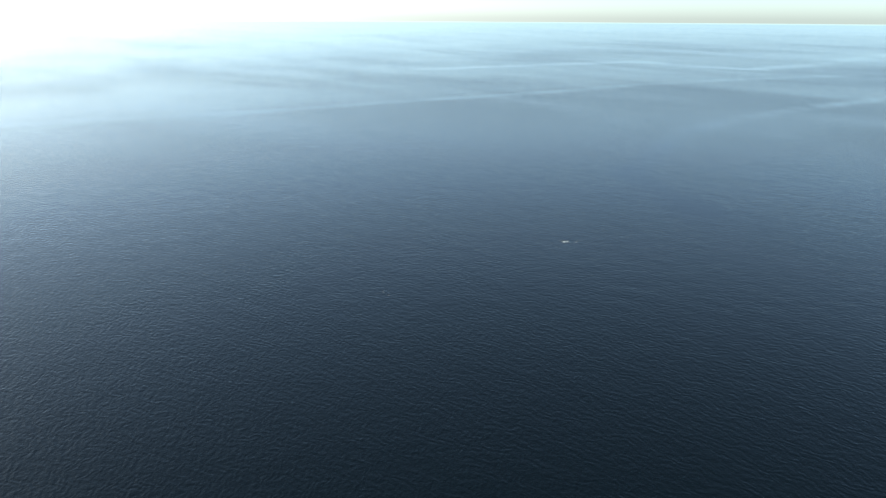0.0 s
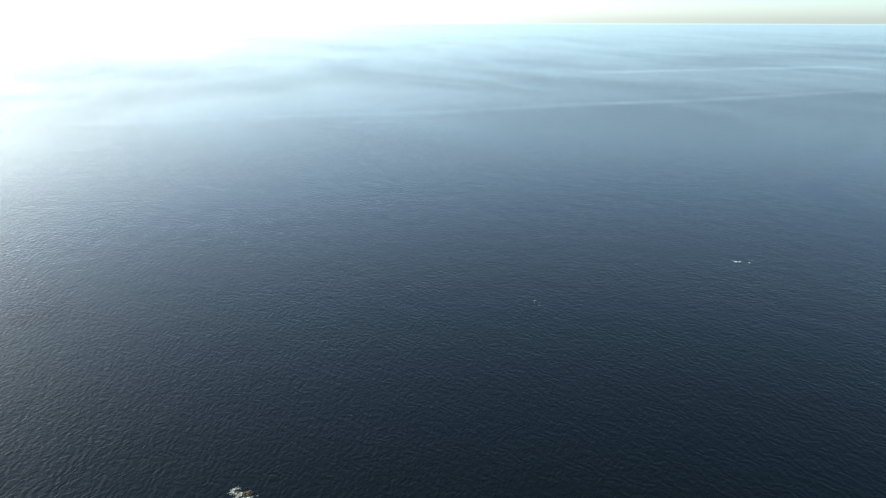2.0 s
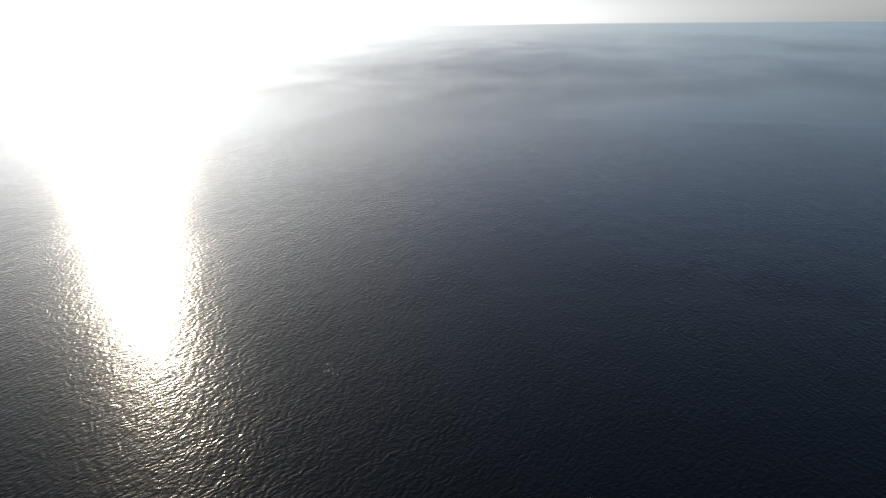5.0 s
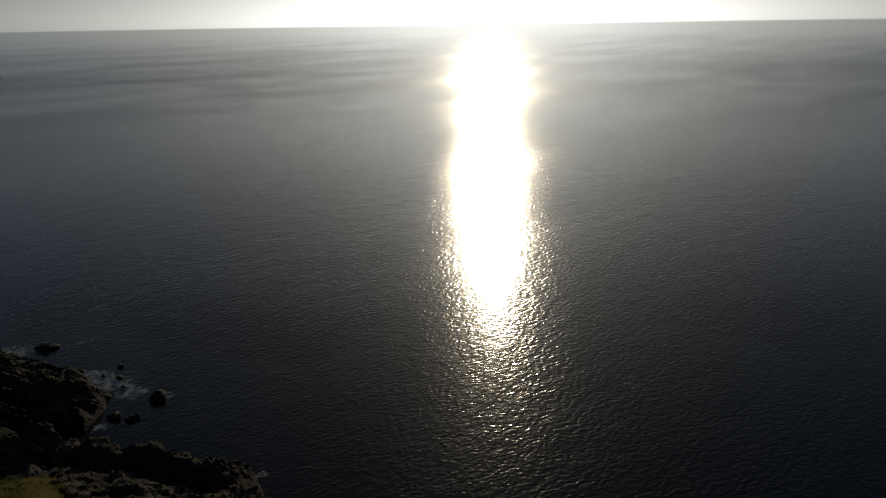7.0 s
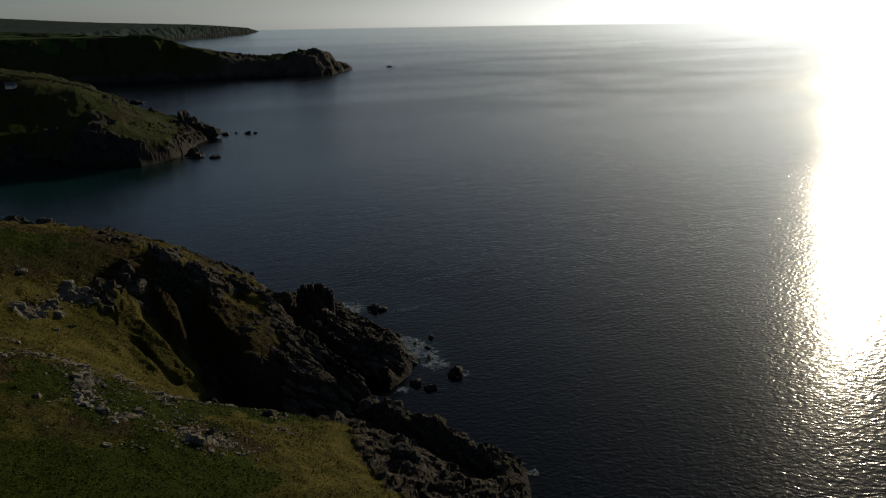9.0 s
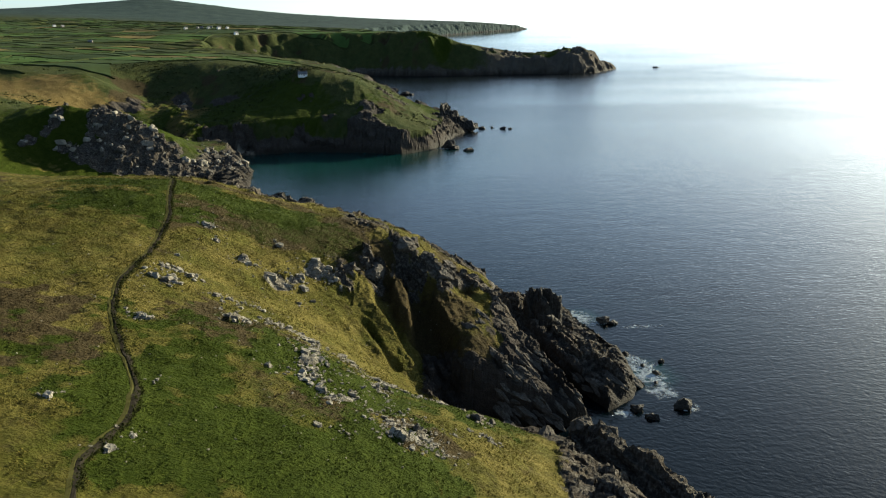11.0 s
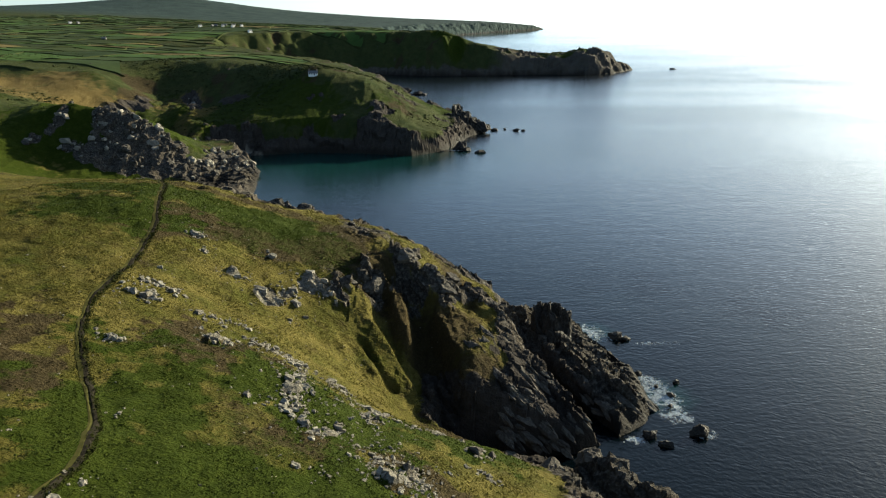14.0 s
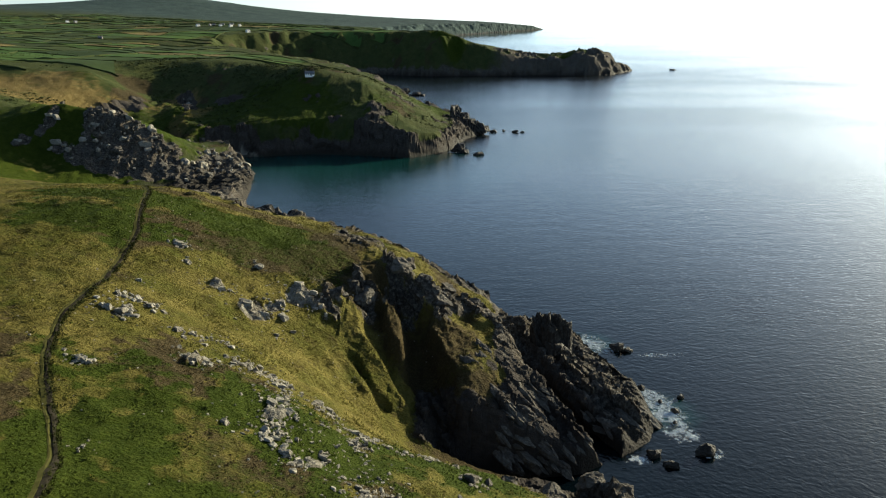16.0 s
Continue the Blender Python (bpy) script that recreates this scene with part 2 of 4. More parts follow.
M_WORN = make_plain("worn_turf", (0.0255, 0.0262, 0.0078), (0.0637, 0.0595, 0.0177), 0.8)
# path earth made near black: the bank's shadow is in its colour
M_PATH_SHADE = make_plain("shaded_earth", (0.0071, 0.0064, 0.0042), (0.0319, 0.0269, 0.0191), 0.35)
M_WHITEWASH = make_plain("whitewashed_wall", (0.68, 0.67, 0.63), (0.82, 0.81, 0.78), 0.8)
M_SLATE = make_plain("slate_roof", (0.06, 0.065, 0.075), (0.14, 0.145, 0.155), 0.5, 0.7)
M_STONE_WALL = make_plain("granite_wall", (0.0991, 0.092, 0.0814), (0.2266, 0.2124, 0.1912), 0.5)
M_PANE = make_plain("dark_pane", (0.02, 0.025, 0.03), (0.04, 0.045, 0.05), 1.0, 0.15)
M_DOOR = make_plain("painted_door", (0.08, 0.10, 0.12), (0.12, 0.15, 0.17), 0.6, 0.5)
FIELDS = {"bright green pasture": make_plain("pasture_bright", (0.0319, 0.0602, 0.0156), (0.0602, 0.0956, 0.0255), 7, 0.95, 0.1, "random"),
          "dull green pasture": make_plain("pasture_dull", (0.0241, 0.0382, 0.0142), (0.0467, 0.0666, 0.0255), 7, 0.95, 0.1, "random"),
          "rough olive grazing": make_plain("rough_grazing", (0.0212, 0.0312, 0.0106), (0.0453, 0.0566, 0.0212), 9, 0.95, 0.2, "random"),
          "tan stubble": make_plain("stubble", (0.0779, 0.0637, 0.0248), (0.1416, 0.1133, 0.0496), 6, 0.95, 0.1, "random")}

# ---- the lie of the land ----
def lattice(ix, iy, seed):
    """A random number from 0 to 1 for every whole place."""
    h = (ix.astype(np.int64) * 374761393 + iy.astype(np.int64) * 668265263 + seed * 974634777) & 0x7FFFFFFF
    h = ((h ^ (h >> 13)) * 1274126177) & 0x7FFFFFFF
    return ((h ^ (h >> 16)) & 0xFFFFFF) / float(0xFFFFFF)


def smooth_noise(x, y, seed=0):
    ix, iy = np.floor(x), np.floor(y)
    fx, fy = x - ix, y - iy
    fx, fy = fx * fx * (3 - 2 * fx), fy * fy * (3 - 2 * fy)
    a, b = lattice(ix, iy, seed), lattice(ix + 1, iy, seed)
    c, d = lattice(ix, iy + 1, seed), lattice(ix + 1, iy + 1, seed)
    return (a + (b - a) * fx) * (1 - fy) + (c + (d - c) * fx) * fy


def fractal(x, y, size, octaves=4, seed=0, ridged=False):
    """Noise from -1 to 1 whose largest bumps are about size metres across."""
    total, weight, gain = 0.0, 0.0, 1.0
    for k in range(octaves):
        turn = 0.6 * k
        u = (x * math.cos(turn) - y * math.sin(turn)) * 2 ** k / size
        v = (x * math.sin(turn) + y * math.cos(turn)) * 2 ** k / size
        n = smooth_noise(u, v, seed + k) * 2 - 1
        total = total + gain * (1 - 2 * np.abs(n) if ridged else n)
        weight += gain
        gain *= 0.5
    return total / weight


def blocks(x, y, size, seed=0):
    """Tilted blocks of rock, about size metres across: heights of about -1 to 1."""
    u, v = x / size, y / size
    iu, iv = np.floor(u), np.floor(v)
    best = np.full(np.shape(u), 9.0)
    out = np.zeros(np.shape(u))
    for du in (-1, 0, 1):
        for dv in (-1, 0, 1):
            cu, cv = iu + du, iv + dv
            px, py = cu + lattice(cu, cv, seed), cv + lattice(cu, cv, seed + 1)
            r = (u - px) ** 2 + (v - py) ** 2
            h = (lattice(cu, cv, seed + 2) * 2 - 1) * 0.7
            h = h + (lattice(cu, cv, seed + 3) - 0.5) * 1.6 * (u - px) + (lattice(cu, cv, seed + 4) - 0.5) * 1.6 * (v - py)
            nearer = r < best
            best, out = np.where(nearer, r, best), np.where(nearer, h, out)
    return out


def step(a, b, x):
    t = np.clip((x - a) / (b - a), 0, 1)
    return t * t * (3 - 2 * t)


# the shore, from the open sea behind the drone, round the near headland, the cove, the points and away to the far cape
SHORE_NEAR = [(-80, -900), (-60, -300), (-25, -120), (12, -20), (40, 60), (56, 95), (62, 110), (53, 124), (46, 131), (43, 137),
              (26, 141), (8, 143.5), (-2, 146.5), (-1, 151), (8, 151), (22, 151.5), (33, 153), (44, 160), (53, 167), (57, 177), (57, 194), (49, 214),
              (43, 229), (33, 227), (22, 222), (0, 236), (-40, 255), (-75, 290), (-100, 340), (-112, 400), (-118, 447), (-130, 508)]
SHORE_MID = [(-150, 545), (-182, 566), (-142, 572), (-108, 584), (-66, 579), (-25, 569), (-2, 590), (8, 612), (22, 668), (42, 711),
             (28, 735), (-10, 790), (-45, 880), (-85, 980), (-190, 1100), (-310, 1240), (-345, 1390), (-250, 1480), (-110, 1496), (-28, 1472), (72, 1480),
             (188, 1508), (288, 1496), (346, 1528), (412, 1640)]
SHORE_FAR = [(372, 1690), (300, 1720), (160, 1740), (60, 1800), (-10, 2000), (-80, 2500), (-120, 3000), (-20, 3600), (240, 4100), (560, 4540),
             (620, 4640), (400, 4950), (-4800, 4950), (-4800, -900)]
SHORE = np.array(SHORE_NEAR + SHORE_MID + SHORE_FAR, float)

# spot heights: x, y, z
HEADLAND = [(-58, 108, 50.2), (-51, 94, 48.5), (-65, 132, 51.8), (-26, 114, 40.8), (-17, 102, 37), (-9, 90, 35.5), (-55, 81, 51),
            (-85, 136, 54.5), (11, 125, 18.5), (0, 119, 26), (33, 127, 11), (43, 112, 9), (55, 106, 5), (20, 100, 20), (-30, 157, 34),
            (-40, 153, 39), (-55, 162, 48), (-77, 182, 56.5), (-78, 212, 54), (-27, 198, 43), (-7, 188, 37), (-12, 166, 29), (7, 191, 24),
            (8, 160, 22), (14, 157.5, 16.5), (20, 158, 14), (26, 155.5, 8.5), (16, 178, 20.5), (1, 168, 25), (27, 180, 10), (19, 198, 18), (31, 203, 9), (40, 190, 7), (47, 178, 5), (52, 171, 2.5), (24, 195, 12), (46, 193, 5), (-8, 148, 17), (-5, 140, 14), (2, 140, 11), (13, 139.5, 8), (22, 137, 7.5), (-13, 142, 20), (-107, 210, 55.5), (-130, 205, 56), (-46, 210, 47), (2, 195, 30)]
INLAND = [(-60, 20, 56), (-130, 60, 66), (10, 40, 33), (-130, -150, 75), (-250, -400, 95), (-400, 100, 95), (-250, 250, 62), (-140, 280, 40),
          (-150, 360, 20), (-260, 380, 28), (-245, 478, 49.5), (-218, 480, 44), (-200, 480, 36), (-180, 485, 24), (-160, 495, 11), (-210, 449, 10), (-245, 446, 17),
          (-180, 460, 5), (-225, 540, 16), (-262, 615, 34), (-304, 650, 60), (-352, 640, 61), (-420, 760, 63), (-330, 470, 52),
          (-118, 678, 60), (-172, 668, 37), (-172, 722, 61), (-225, 668, 25), (-232, 737, 60), (-272, 690, 38), (-290, 736, 61), (-150, 720, 60), (-73, 660, 52.5), (-60, 720, 44), (-160, 636, 33), (-110, 630, 34), (-205, 625, 26), (-72, 610, 33), (-42, 604, 27)]
UPLAND = [(-44, 668, 40), (-11, 690, 19), (-150, 800, 55), (-30, 740, 25), (-20, 622, 21), (-515, 1000, 69), (-250, 950, 60), (-420, 1200, 66), (-766, 1500, 80), (-386, 1500, 82), (-180, 1545, 80), (-90, 1548, 81),
          (-486, 1700, 93), (-108, 1700, 85), (0, 1540, 86), (72, 1555, 58), (120, 1550, 41), (185, 1545, 32), (190, 1610, 28), (252, 1555, 37), (303, 1565, 47), (314, 1640, 40),
          (370, 1640, 18), (-1266, 2500, 120), (-344, 2500, 88), (-1000, 1200, 86), (-2500, 2500, 150), (-2000, 1000, 120), (-900, 3000, 112)]
HILLS = [(-1702, 3800, 205), (-1132, 4000, 200), (-1420, 4000, 236), (-2300, 4000, 155), (-790, 4200, 157), (-290, 4600, 128), (254, 4600, 111), (560, 4600, 86),
         (-200, 3500, 92), (-3500, 3500, 200), (-3500, 500, 180), (-1500, -300, 170), (-3500, 4800, 200), (-600, 3500, 110)]
SPOTS = np.array(HEADLAND + INLAND + UPLAND + HILLS, float)


def spread(d2):
    return np.sqrt(d2 + 36.0)


_d2 = ((SPOTS[:, None, :2] - SPOTS[None, :, :2]) ** 2).sum(2)
_system = np.ones((len(SPOTS) + 1,) * 2)
_system[:-1, :-1] = spread(_d2) - np.eye(len(SPOTS)) * 0.4
_system[-1, -1] = 0
SPOT_WEIGHTS = np.linalg.solve(_system, np.append(SPOTS[:, 2], 0))


def open_slope(x, y):
    """The smooth lie of the land between the spot heights."""
    z = np.full(np.shape(x), SPOT_WEIGHTS[-1])
    for (px, py, _), w in zip(SPOTS, SPOT_WEIGHTS):
        z = z + w * spread((x - px) ** 2 + (y - py) ** 2)
    return z


def inland(x, y):
    """Metres from the shore, positive on land."""
    d2, inside = np.full(np.shape(x), 1e12), np.zeros(np.shape(x), bool)
    for (ax, ay), (bx, by) in zip(SHORE, np.roll(SHORE, -1, 0)):
        ex, ey = bx - ax, by - ay
        t = np.clip(((x - ax) * ex + (y - ay) * ey) / (ex * ex + ey * ey), 0, 1)
        d2 = np.minimum(d2, (x - ax - t * ex) ** 2 + (y - ay - t * ey) ** 2)
        if ey:
            inside ^= ((ay > y) != (by > y)) & (x < ax + (y - ay) / ey * ex)
    return np.where(inside, 1, -1) * np.sqrt(d2)


def sea_level(x, y):
    """Flat round the headlands; far out it lifts a little, to stand for the ocean beyond what is built."""
    return 74.0 * (np.clip(np.hypot(x, y) - 1300, 0, None) / 3600) ** 1.5


def along(x, y, line):
    """Distance to a line of points."""
    d2 = np.full(np.shape(x), 1e12)
    for (ax, ay), (bx, by) in zip(line, line[1:]):
        ex, ey = bx - ax, by - ay
        t = np.clip(((x - ax) * ex + (y - ay) * ey) / (ex * ex + ey * ey), 0, 1)
        d2 = np.minimum(d2, (x - ax - t * ex) ** 2 + (y - ay - t * ey) ** 2)
    return np.sqrt(d2)


GULLIES = [  # line, half width, depth
    ([(-17, 174), (-14, 166), (-9, 159), (-4, 152), (2, 149)], 2.3, 5.0),
    ([(-11, 183), (-7, 176), (-5, 168), (-1.5, 160), (2, 151)], 4.2, 9.5),
    ([(-19.5, 157), (-16, 152.5), (-12.5, 149)], 1.2, 1.8),
    ([(25, 189), (29, 180), (33, 170), (40, 161)], 5.4, 10.5),
    ([(19, 209), (23, 200), (26, 191)], 3.6, 6.0),
    ([(25, 129), (32, 120), (40, 110), (46, 103)], 2.6, 3.5),
    ([(28, 140), (36, 136), (44, 133)], 3.0, 5.0),
    ([(-340, 600), (-275, 585), (-240, 572), (-205, 562)], 34.0, 7.0)]
RIBS = [  # line, half width, height
    ([(230, 1556), (262, 1558), (303, 1565), (345, 1585)], 20.0, 7.0),
    ([(31, 131), (38, 123), (46, 114), (52, 108)], 4.0, 4.5),
    ([(8, 192), (17, 180), (25, 169), (33, 161), (38, 157)], 4.0, 4.5),
    ([(36, 196), (41, 186), (47, 177), (53, 169)], 3.2, 2.6),
    ([(-232, 650), (-214, 615), (-196, 580)], 13.0, 5.0),
    ([(-262, 470), (-232, 478), (-205, 478), (-182, 482), (-160, 494)], 7.0, 4.0)]


SCREE = [(-236, 690), (-226, 662), (-208, 622), (-196, 588), (-188, 566)]
OUTCROPS = [(-41, 155, 3), (-33, 167, 3.5), (-29, 166, 2.2), (-58, 130, 1.8), (-25.5, 109, 1.5), (-24, 104, 1.0), (-21, 123, 1.5), (-8, 92, 1.3), (-18, 100, 1.0), (6, 115, 1.3),
            (-60, 168, 1.4), (-36, 128, 2), (-32, 124, 1.6), (-42, 120, 1.6), (-13, 112, 1.5), (-49, 157, 1.5), (-37, 160, 2), (-5, 97, 1.6)]


CRAG_BEDS = [(-10, 187, 4.5), (-19, 177, 4.5), (0, 182, 4), (10, 193, 5.5), (4, 188, 3.5), (-27, 168, 3.5), (-4, 184, 3), (16, 190, 4)]


def outcrops(x, y, places=OUTCROPS):
    """Where the rock comes through the turf of the slope."""
    m = np.zeros(np.shape(x))
    for cx, cy, r in places:
        m = np.maximum(m, step(1.2, 0.5, np.hypot(x - cx, (y - cy) * 0.8) / r + 0.9 * fractal(x, y, 3.0, 3, 47)))
    return m


def land(x, y):
    """Height of the ground, how rocky it is (0 to 1), and the distance from the shore."""
    d = inland(x, y)
    near = step(420, 260, y)
    shake = fractal(x, y, 16, 3, 5) * 4 * near + fractal(x, y, 70, 3, 8) * (10 - 6 * step(850, 1000, y)) * (1 - near)
    face = step(60, 10, np.maximum(np.abs(x + 90) - 130, np.abs(y - 600) - 50))
    beach = np.exp(-((x + 168) / 30) ** 4 - ((y - 574) / 18) ** 4)
    shake = shake + face * (1 - beach) * (fractal(x, y, 34, 3, 24, True) * 9 + fractal(x, y, 11, 3, 25) * 3)
    shake = shake + step(-160, -60, x) * step(1250, 1380, y) * step(1800, 1740, y) * (fractal(x, y, 90, 3, 26, True) * 12 + fractal(x, y, 26, 3, 27) * 7)
    d_rough = d + shake * step(0, 12, d)
    z = open_slope(x, y) + fractal(x, y, 40, 4, 11) * (1.2 * near + 2.5 * (1 - near))
    bend = fractal(x, y, 9, 3, 13) * 2.2 * near + fractal(x, y, 30, 3, 14) * 5 * (1 - near)
    walls = np.zeros(np.shape(x))
    for line, half, depth in GULLIES:
        g = step(1.25, 0.4, (along(x, y, line) + bend) / half) if depth > 7 else step(1.75, 0.0, (along(x, y, line) + 1.2 * bend) / half)
        z = z - depth * g
        walls = np.maximum(walls, 4 * g * (1 - g) * (depth > 5) * near + 0.5 * g * near)
    for line, half, up in RIBS:
        z = z + up * (0.75 + 0.6 * fractal(x, y, 8, 3, 19)) * step(1.3, 0.1, (along(x, y, line) + 1.1 * bend) / half)
    z = z + (1 - near) * step(30, 90, d) * step(0.1, 0.5, np.abs(fractal(x, y, 160, 2, 16))) * fractal(x, y, 55, 4, 17) * 1.5 * step(900, 700, y)
    steep = 1.5 + 0.5 * fractal(x, y, 30, 2, 21)
    # sheer walls round the chasm, and on the seaward face of the middle point
    steep = steep * (1 + 3.4 * step(14, 6, np.maximum(np.abs(x - 12) - 22, np.abs(y - 151) - 8)))
    steep = steep * (1 + 0.75 * step(40, 5, np.maximum(np.abs(x + 90) - 95, np.abs(y - 600) - 45)))
    steep = steep * (1 + 0.3 * step(170, 10, np.maximum(np.abs(x - 180) - 200, np.abs(y - 1540) - 60)))
    steep = steep * (1 - 0.9 * beach)
    ramp = d_rough * steep * (1 - 0.2 * step(420, 450, y) - 0.1 * step(1000, 1300, y) - 0.4 * step(1800, 2200, y)) + sea_level(x, y)
    k = 3.0 + 3.0 * (1 - near)
    h = np.clip(0.5 + 0.5 * (ramp - z) / k, 0, 1)
    z = ramp * (1 - h) + z * h - k * h * (1 - h)
    cliffs = np.clip((z + 14 - ramp) / 12, 0, 1)
    up = z - sea_level(x, y)
    low = step(19, 7, up + 5 * fractal(x, y, 12, 3, 31)) * step(60, 34, d)
    ribbed = fractal(x * 1.2, y * 0.35, 34, 3, 18, True) * 2.5 * (1 - near) * step(10, 40, d) * step(900, 760, y) * step(58, 40, z)
    z = z + ribbed
    rock = np.clip(np.maximum(cliffs * step(70, 45, up) * (1 - 0.75 * step(900, 1100, y) + 0.5 * step(1300, 1480, y) * step(60, 170, x)), np.maximum(low, walls * step(-0.5, 0.3, fractal(x, y, 7, 3, 45)) * step(21, 13, z + 5 * fractal(x, y, 6, 3, 46)))), 0, 1)
    rock = np.maximum(rock, step(0.0, 0.35, fractal(x, y, 26, 4, 41) - 0.4) * step(60, 25, d) * near)
    bluff = np.exp(-(((x + 200) / 44) ** 2 + ((y - 468) / 21) ** 2))
    rock = np.maximum(rock, step(0.38, 0.7, bluff + 0.85 * fractal(x, y, 13, 4, 43)))
    rock = np.maximum(rock, step(19, 25, x + 5 * fractal(x, y, 9, 3, 49)) * step(138, 134, y) * step(60, 80, y))
    rock = np.maximum(rock, step(11, 15, x + 5 * fractal(x, y, 8, 3, 53)) * step(149, 155, y) * step(212, 204, y))
    rock = np.maximum(rock, step(10, 5, along(x, y, SCREE) + 8 * fractal(x, y, 9, 4, 57)) * step(420, 460, y))
    green = step(12, 16, z + 5 * fractal(x, y, 6, 3, 55)) * step(11, 6, x + 4 * fractal(x, y, 7, 3, 56)) * step(144, 149, y) * step(194, 184, y) * step(-28, -22, x)
    rock = rock * (1 - 0.9 * green * step(0.35, 0.05, fractal(x, y, 8, 4, 58)))
    z = z + green * (fractal(x, y, 7, 4, 60) * 1.3 + fractal(x, y, 2.4, 3, 62) * 0.9)
    rock = rock * (1 - face * step(-0.1, 0.25, fractal(x, y * 0.6, 20, 5, 64)) * step(6, 16, up))
    rock = np.maximum(rock, 0.8 * step(0.2, 0.42, fractal(x, y, 24, 5, 59)) * step(565, 585, y) * step(700, 660, y) * step(57, 48, z) * step(-300, -260, x))
    cape = step(60, 130, x) * step(1485, 1505, y) * step(1720, 1660, y) * step(10, 45, d)
    z = z + cape * (blocks(x, y, 26, 72) * 4.5 + blocks(x, y, 12, 76) * 2.5)
    rock = np.maximum(rock, cape * step(-0.25, 0.15, fractal(x, y, 40, 4, 78)))
    head = step(-7, -13, x) * step(118, 128, y) * step(196, 184, y)
    rock = rock * (1 - head * (0.55 + 0.4 * step(-0.2, 0.2, fractal(x, y, 11, 3, 79))))
    lip = step(-14, -9, x) * step(20, 14, x) * step(124, 130, y) * step(145.5, 143.5, y) * step(6, 9, z)
    rock = rock * (1 - 0.95 * lip)
    rock = np.maximum(rock, 0.95 * step(7, 2, np.maximum(np.abs(x - 12) - 13, np.abs(y - 153) - 6)) * step(21, 16, z + 3 * fractal(x, y, 6, 3, 82)) * (1 - lip))
    bare = outcrops(x, y)
    rock = np.maximum(rock, bare * 0.9)
    crag = outcrops(x, y, CRAG_BEDS)
    z = z + crag * 1.3
    rock = np.maximum(rock, crag)
    near = np.maximum(near, step(-310, -285, x) * step(-100, -115, x) * step(425, 440, y) * step(545, 525, y))
    tall = (0.62 - 0.2 * bare) * near + 1.8 * (1 - near)
    su, sv = (0.8 * x - 0.6 * y) * 0.45, 0.6 * x + 0.8 * y
    lumps = blocks(su * 1.3, sv, 6, 51) * 1.5 + blocks(su, sv, 2.6, 61) * 1.1 * near + blocks(su, sv + 0.3 * su, 1.3, 66) * 0.3 * near + fractal(x, y, 9, 3, 71, True) * 0.7
    z = z + rock * lumps * tall * step(-6, 6, d)
    z = z + (1 - rock) * (fractal(x, y, 6, 3, 81) * 0.5 + fractal(x, y, 2.3, 3, 85) * 0.32 * near) * step(0, 10, d)
    return np.where(d < 0, np.minimum(z, d * 0.8 + sea_level(x, y)), z), rock, d


# ---- helpers for building ----
def mesh_from(name, verts, faces, material, smooth=False):
    me = bpy.data.meshes.new(name)
    me.from_pydata(verts, [], faces)
    me.materials.append(material)
    if smooth:
        me.polygons.foreach_set("use_smooth", [True] * len(me.polygons))
    me.update()
    return me


def part(name, bm, material, parent, label=""):
    """Links a bmesh as one mesh object under a thing or a part."""
    me = bpy.data.meshes.new(name)
    bm.to_mesh(me)
    bm.free()
    me.materials.append(material)
    ob = new(name, me)
    ob.parent = parent
    return tagged(ob, label)


def sheet(name, xs, ys, heights, material):
    """A sheet over a grid of places, which need not be even."""
    nx, ny = len(xs), len(ys)
    gx, gy = np.meshgrid(xs, ys)
    co = np.stack([gx.ravel(), gy.ravel(), heights.ravel()], 1)
    i = (np.arange(ny - 1)[:, None] * nx + np.arange(nx - 1)[None]).ravel()
    quads = np.stack([i, i + 1, i + 1 + nx, i + nx], 1)
    return co, quads


def height_at(x, y):
    return float(land_at(x, y)[0])


# ---- sea ----
_rings = [0.0, 40.0]
while _rings[-1] < 4700:
    _rings.append(_rings[-1] + max(14.0, _rings[-1] * 0.014))
_rings += [4900.0, 5600.0]
_turns = 360
_angle = np.arange(_turns) / _turns * 2 * math.pi
_r = np.repeat(np.array(_rings[1:]), _turns)
_sx, _sy = np.append(0, _r * np.tile(np.cos(_angle), len(_rings) - 1)), np.append(0, _r * np.tile(np.sin(_angle), len(_rings) - 1))
_f = [(0, 1 + k, 1 + (k + 1) % _turns) for k in range(_turns)]
for j in range(len(_rings) - 2):
    for k in range(_turns):
        a, b = 1 + j * _turns + k, 1 + j * _turns + (k + 1) % _turns
        _f.append((a, a + _turns, b + _turns, b))
_sea = mesh_from("water", np.stack([_sx, _sy, np.minimum(sea_level(_sx, _sy), 74.0)], 1).tolist(), _f, M_SEA, True)
SLICKS = [  # lines of smooth (above 0) or ruffled water, half width
    ([(208, -333), (251, -354), (300, -371), (329, -419), (380, -510), (411, -566), (441, -678), (461, -809), (470, -1038), (480, -1400)], 14, 1.0),
    ([(780, 100), (769, -156), (755, -258), (768, -456), (763, -680), (789, -911), (770, -1127), (712, -1508)], 15, 0.9),
    ([(1250, -800), (1201, -1357), (1032, -1330), (909, -1373), (917, -1629), (1016, -2102)], 28, 0.9),
    ([(500, 1600), (590, 1450), (650, 1300), (690, 1171), (650, 1020), (597, 909), (547, 821), (480, 760)], 42, -0.5)]
_calm = 0.42 * fractal(_sx * 0.5 + 0.2 * _sy, _sy - 0.3 * _sx, 420, 4, 161) * step(300, 900, np.hypot(_sx, _sy))
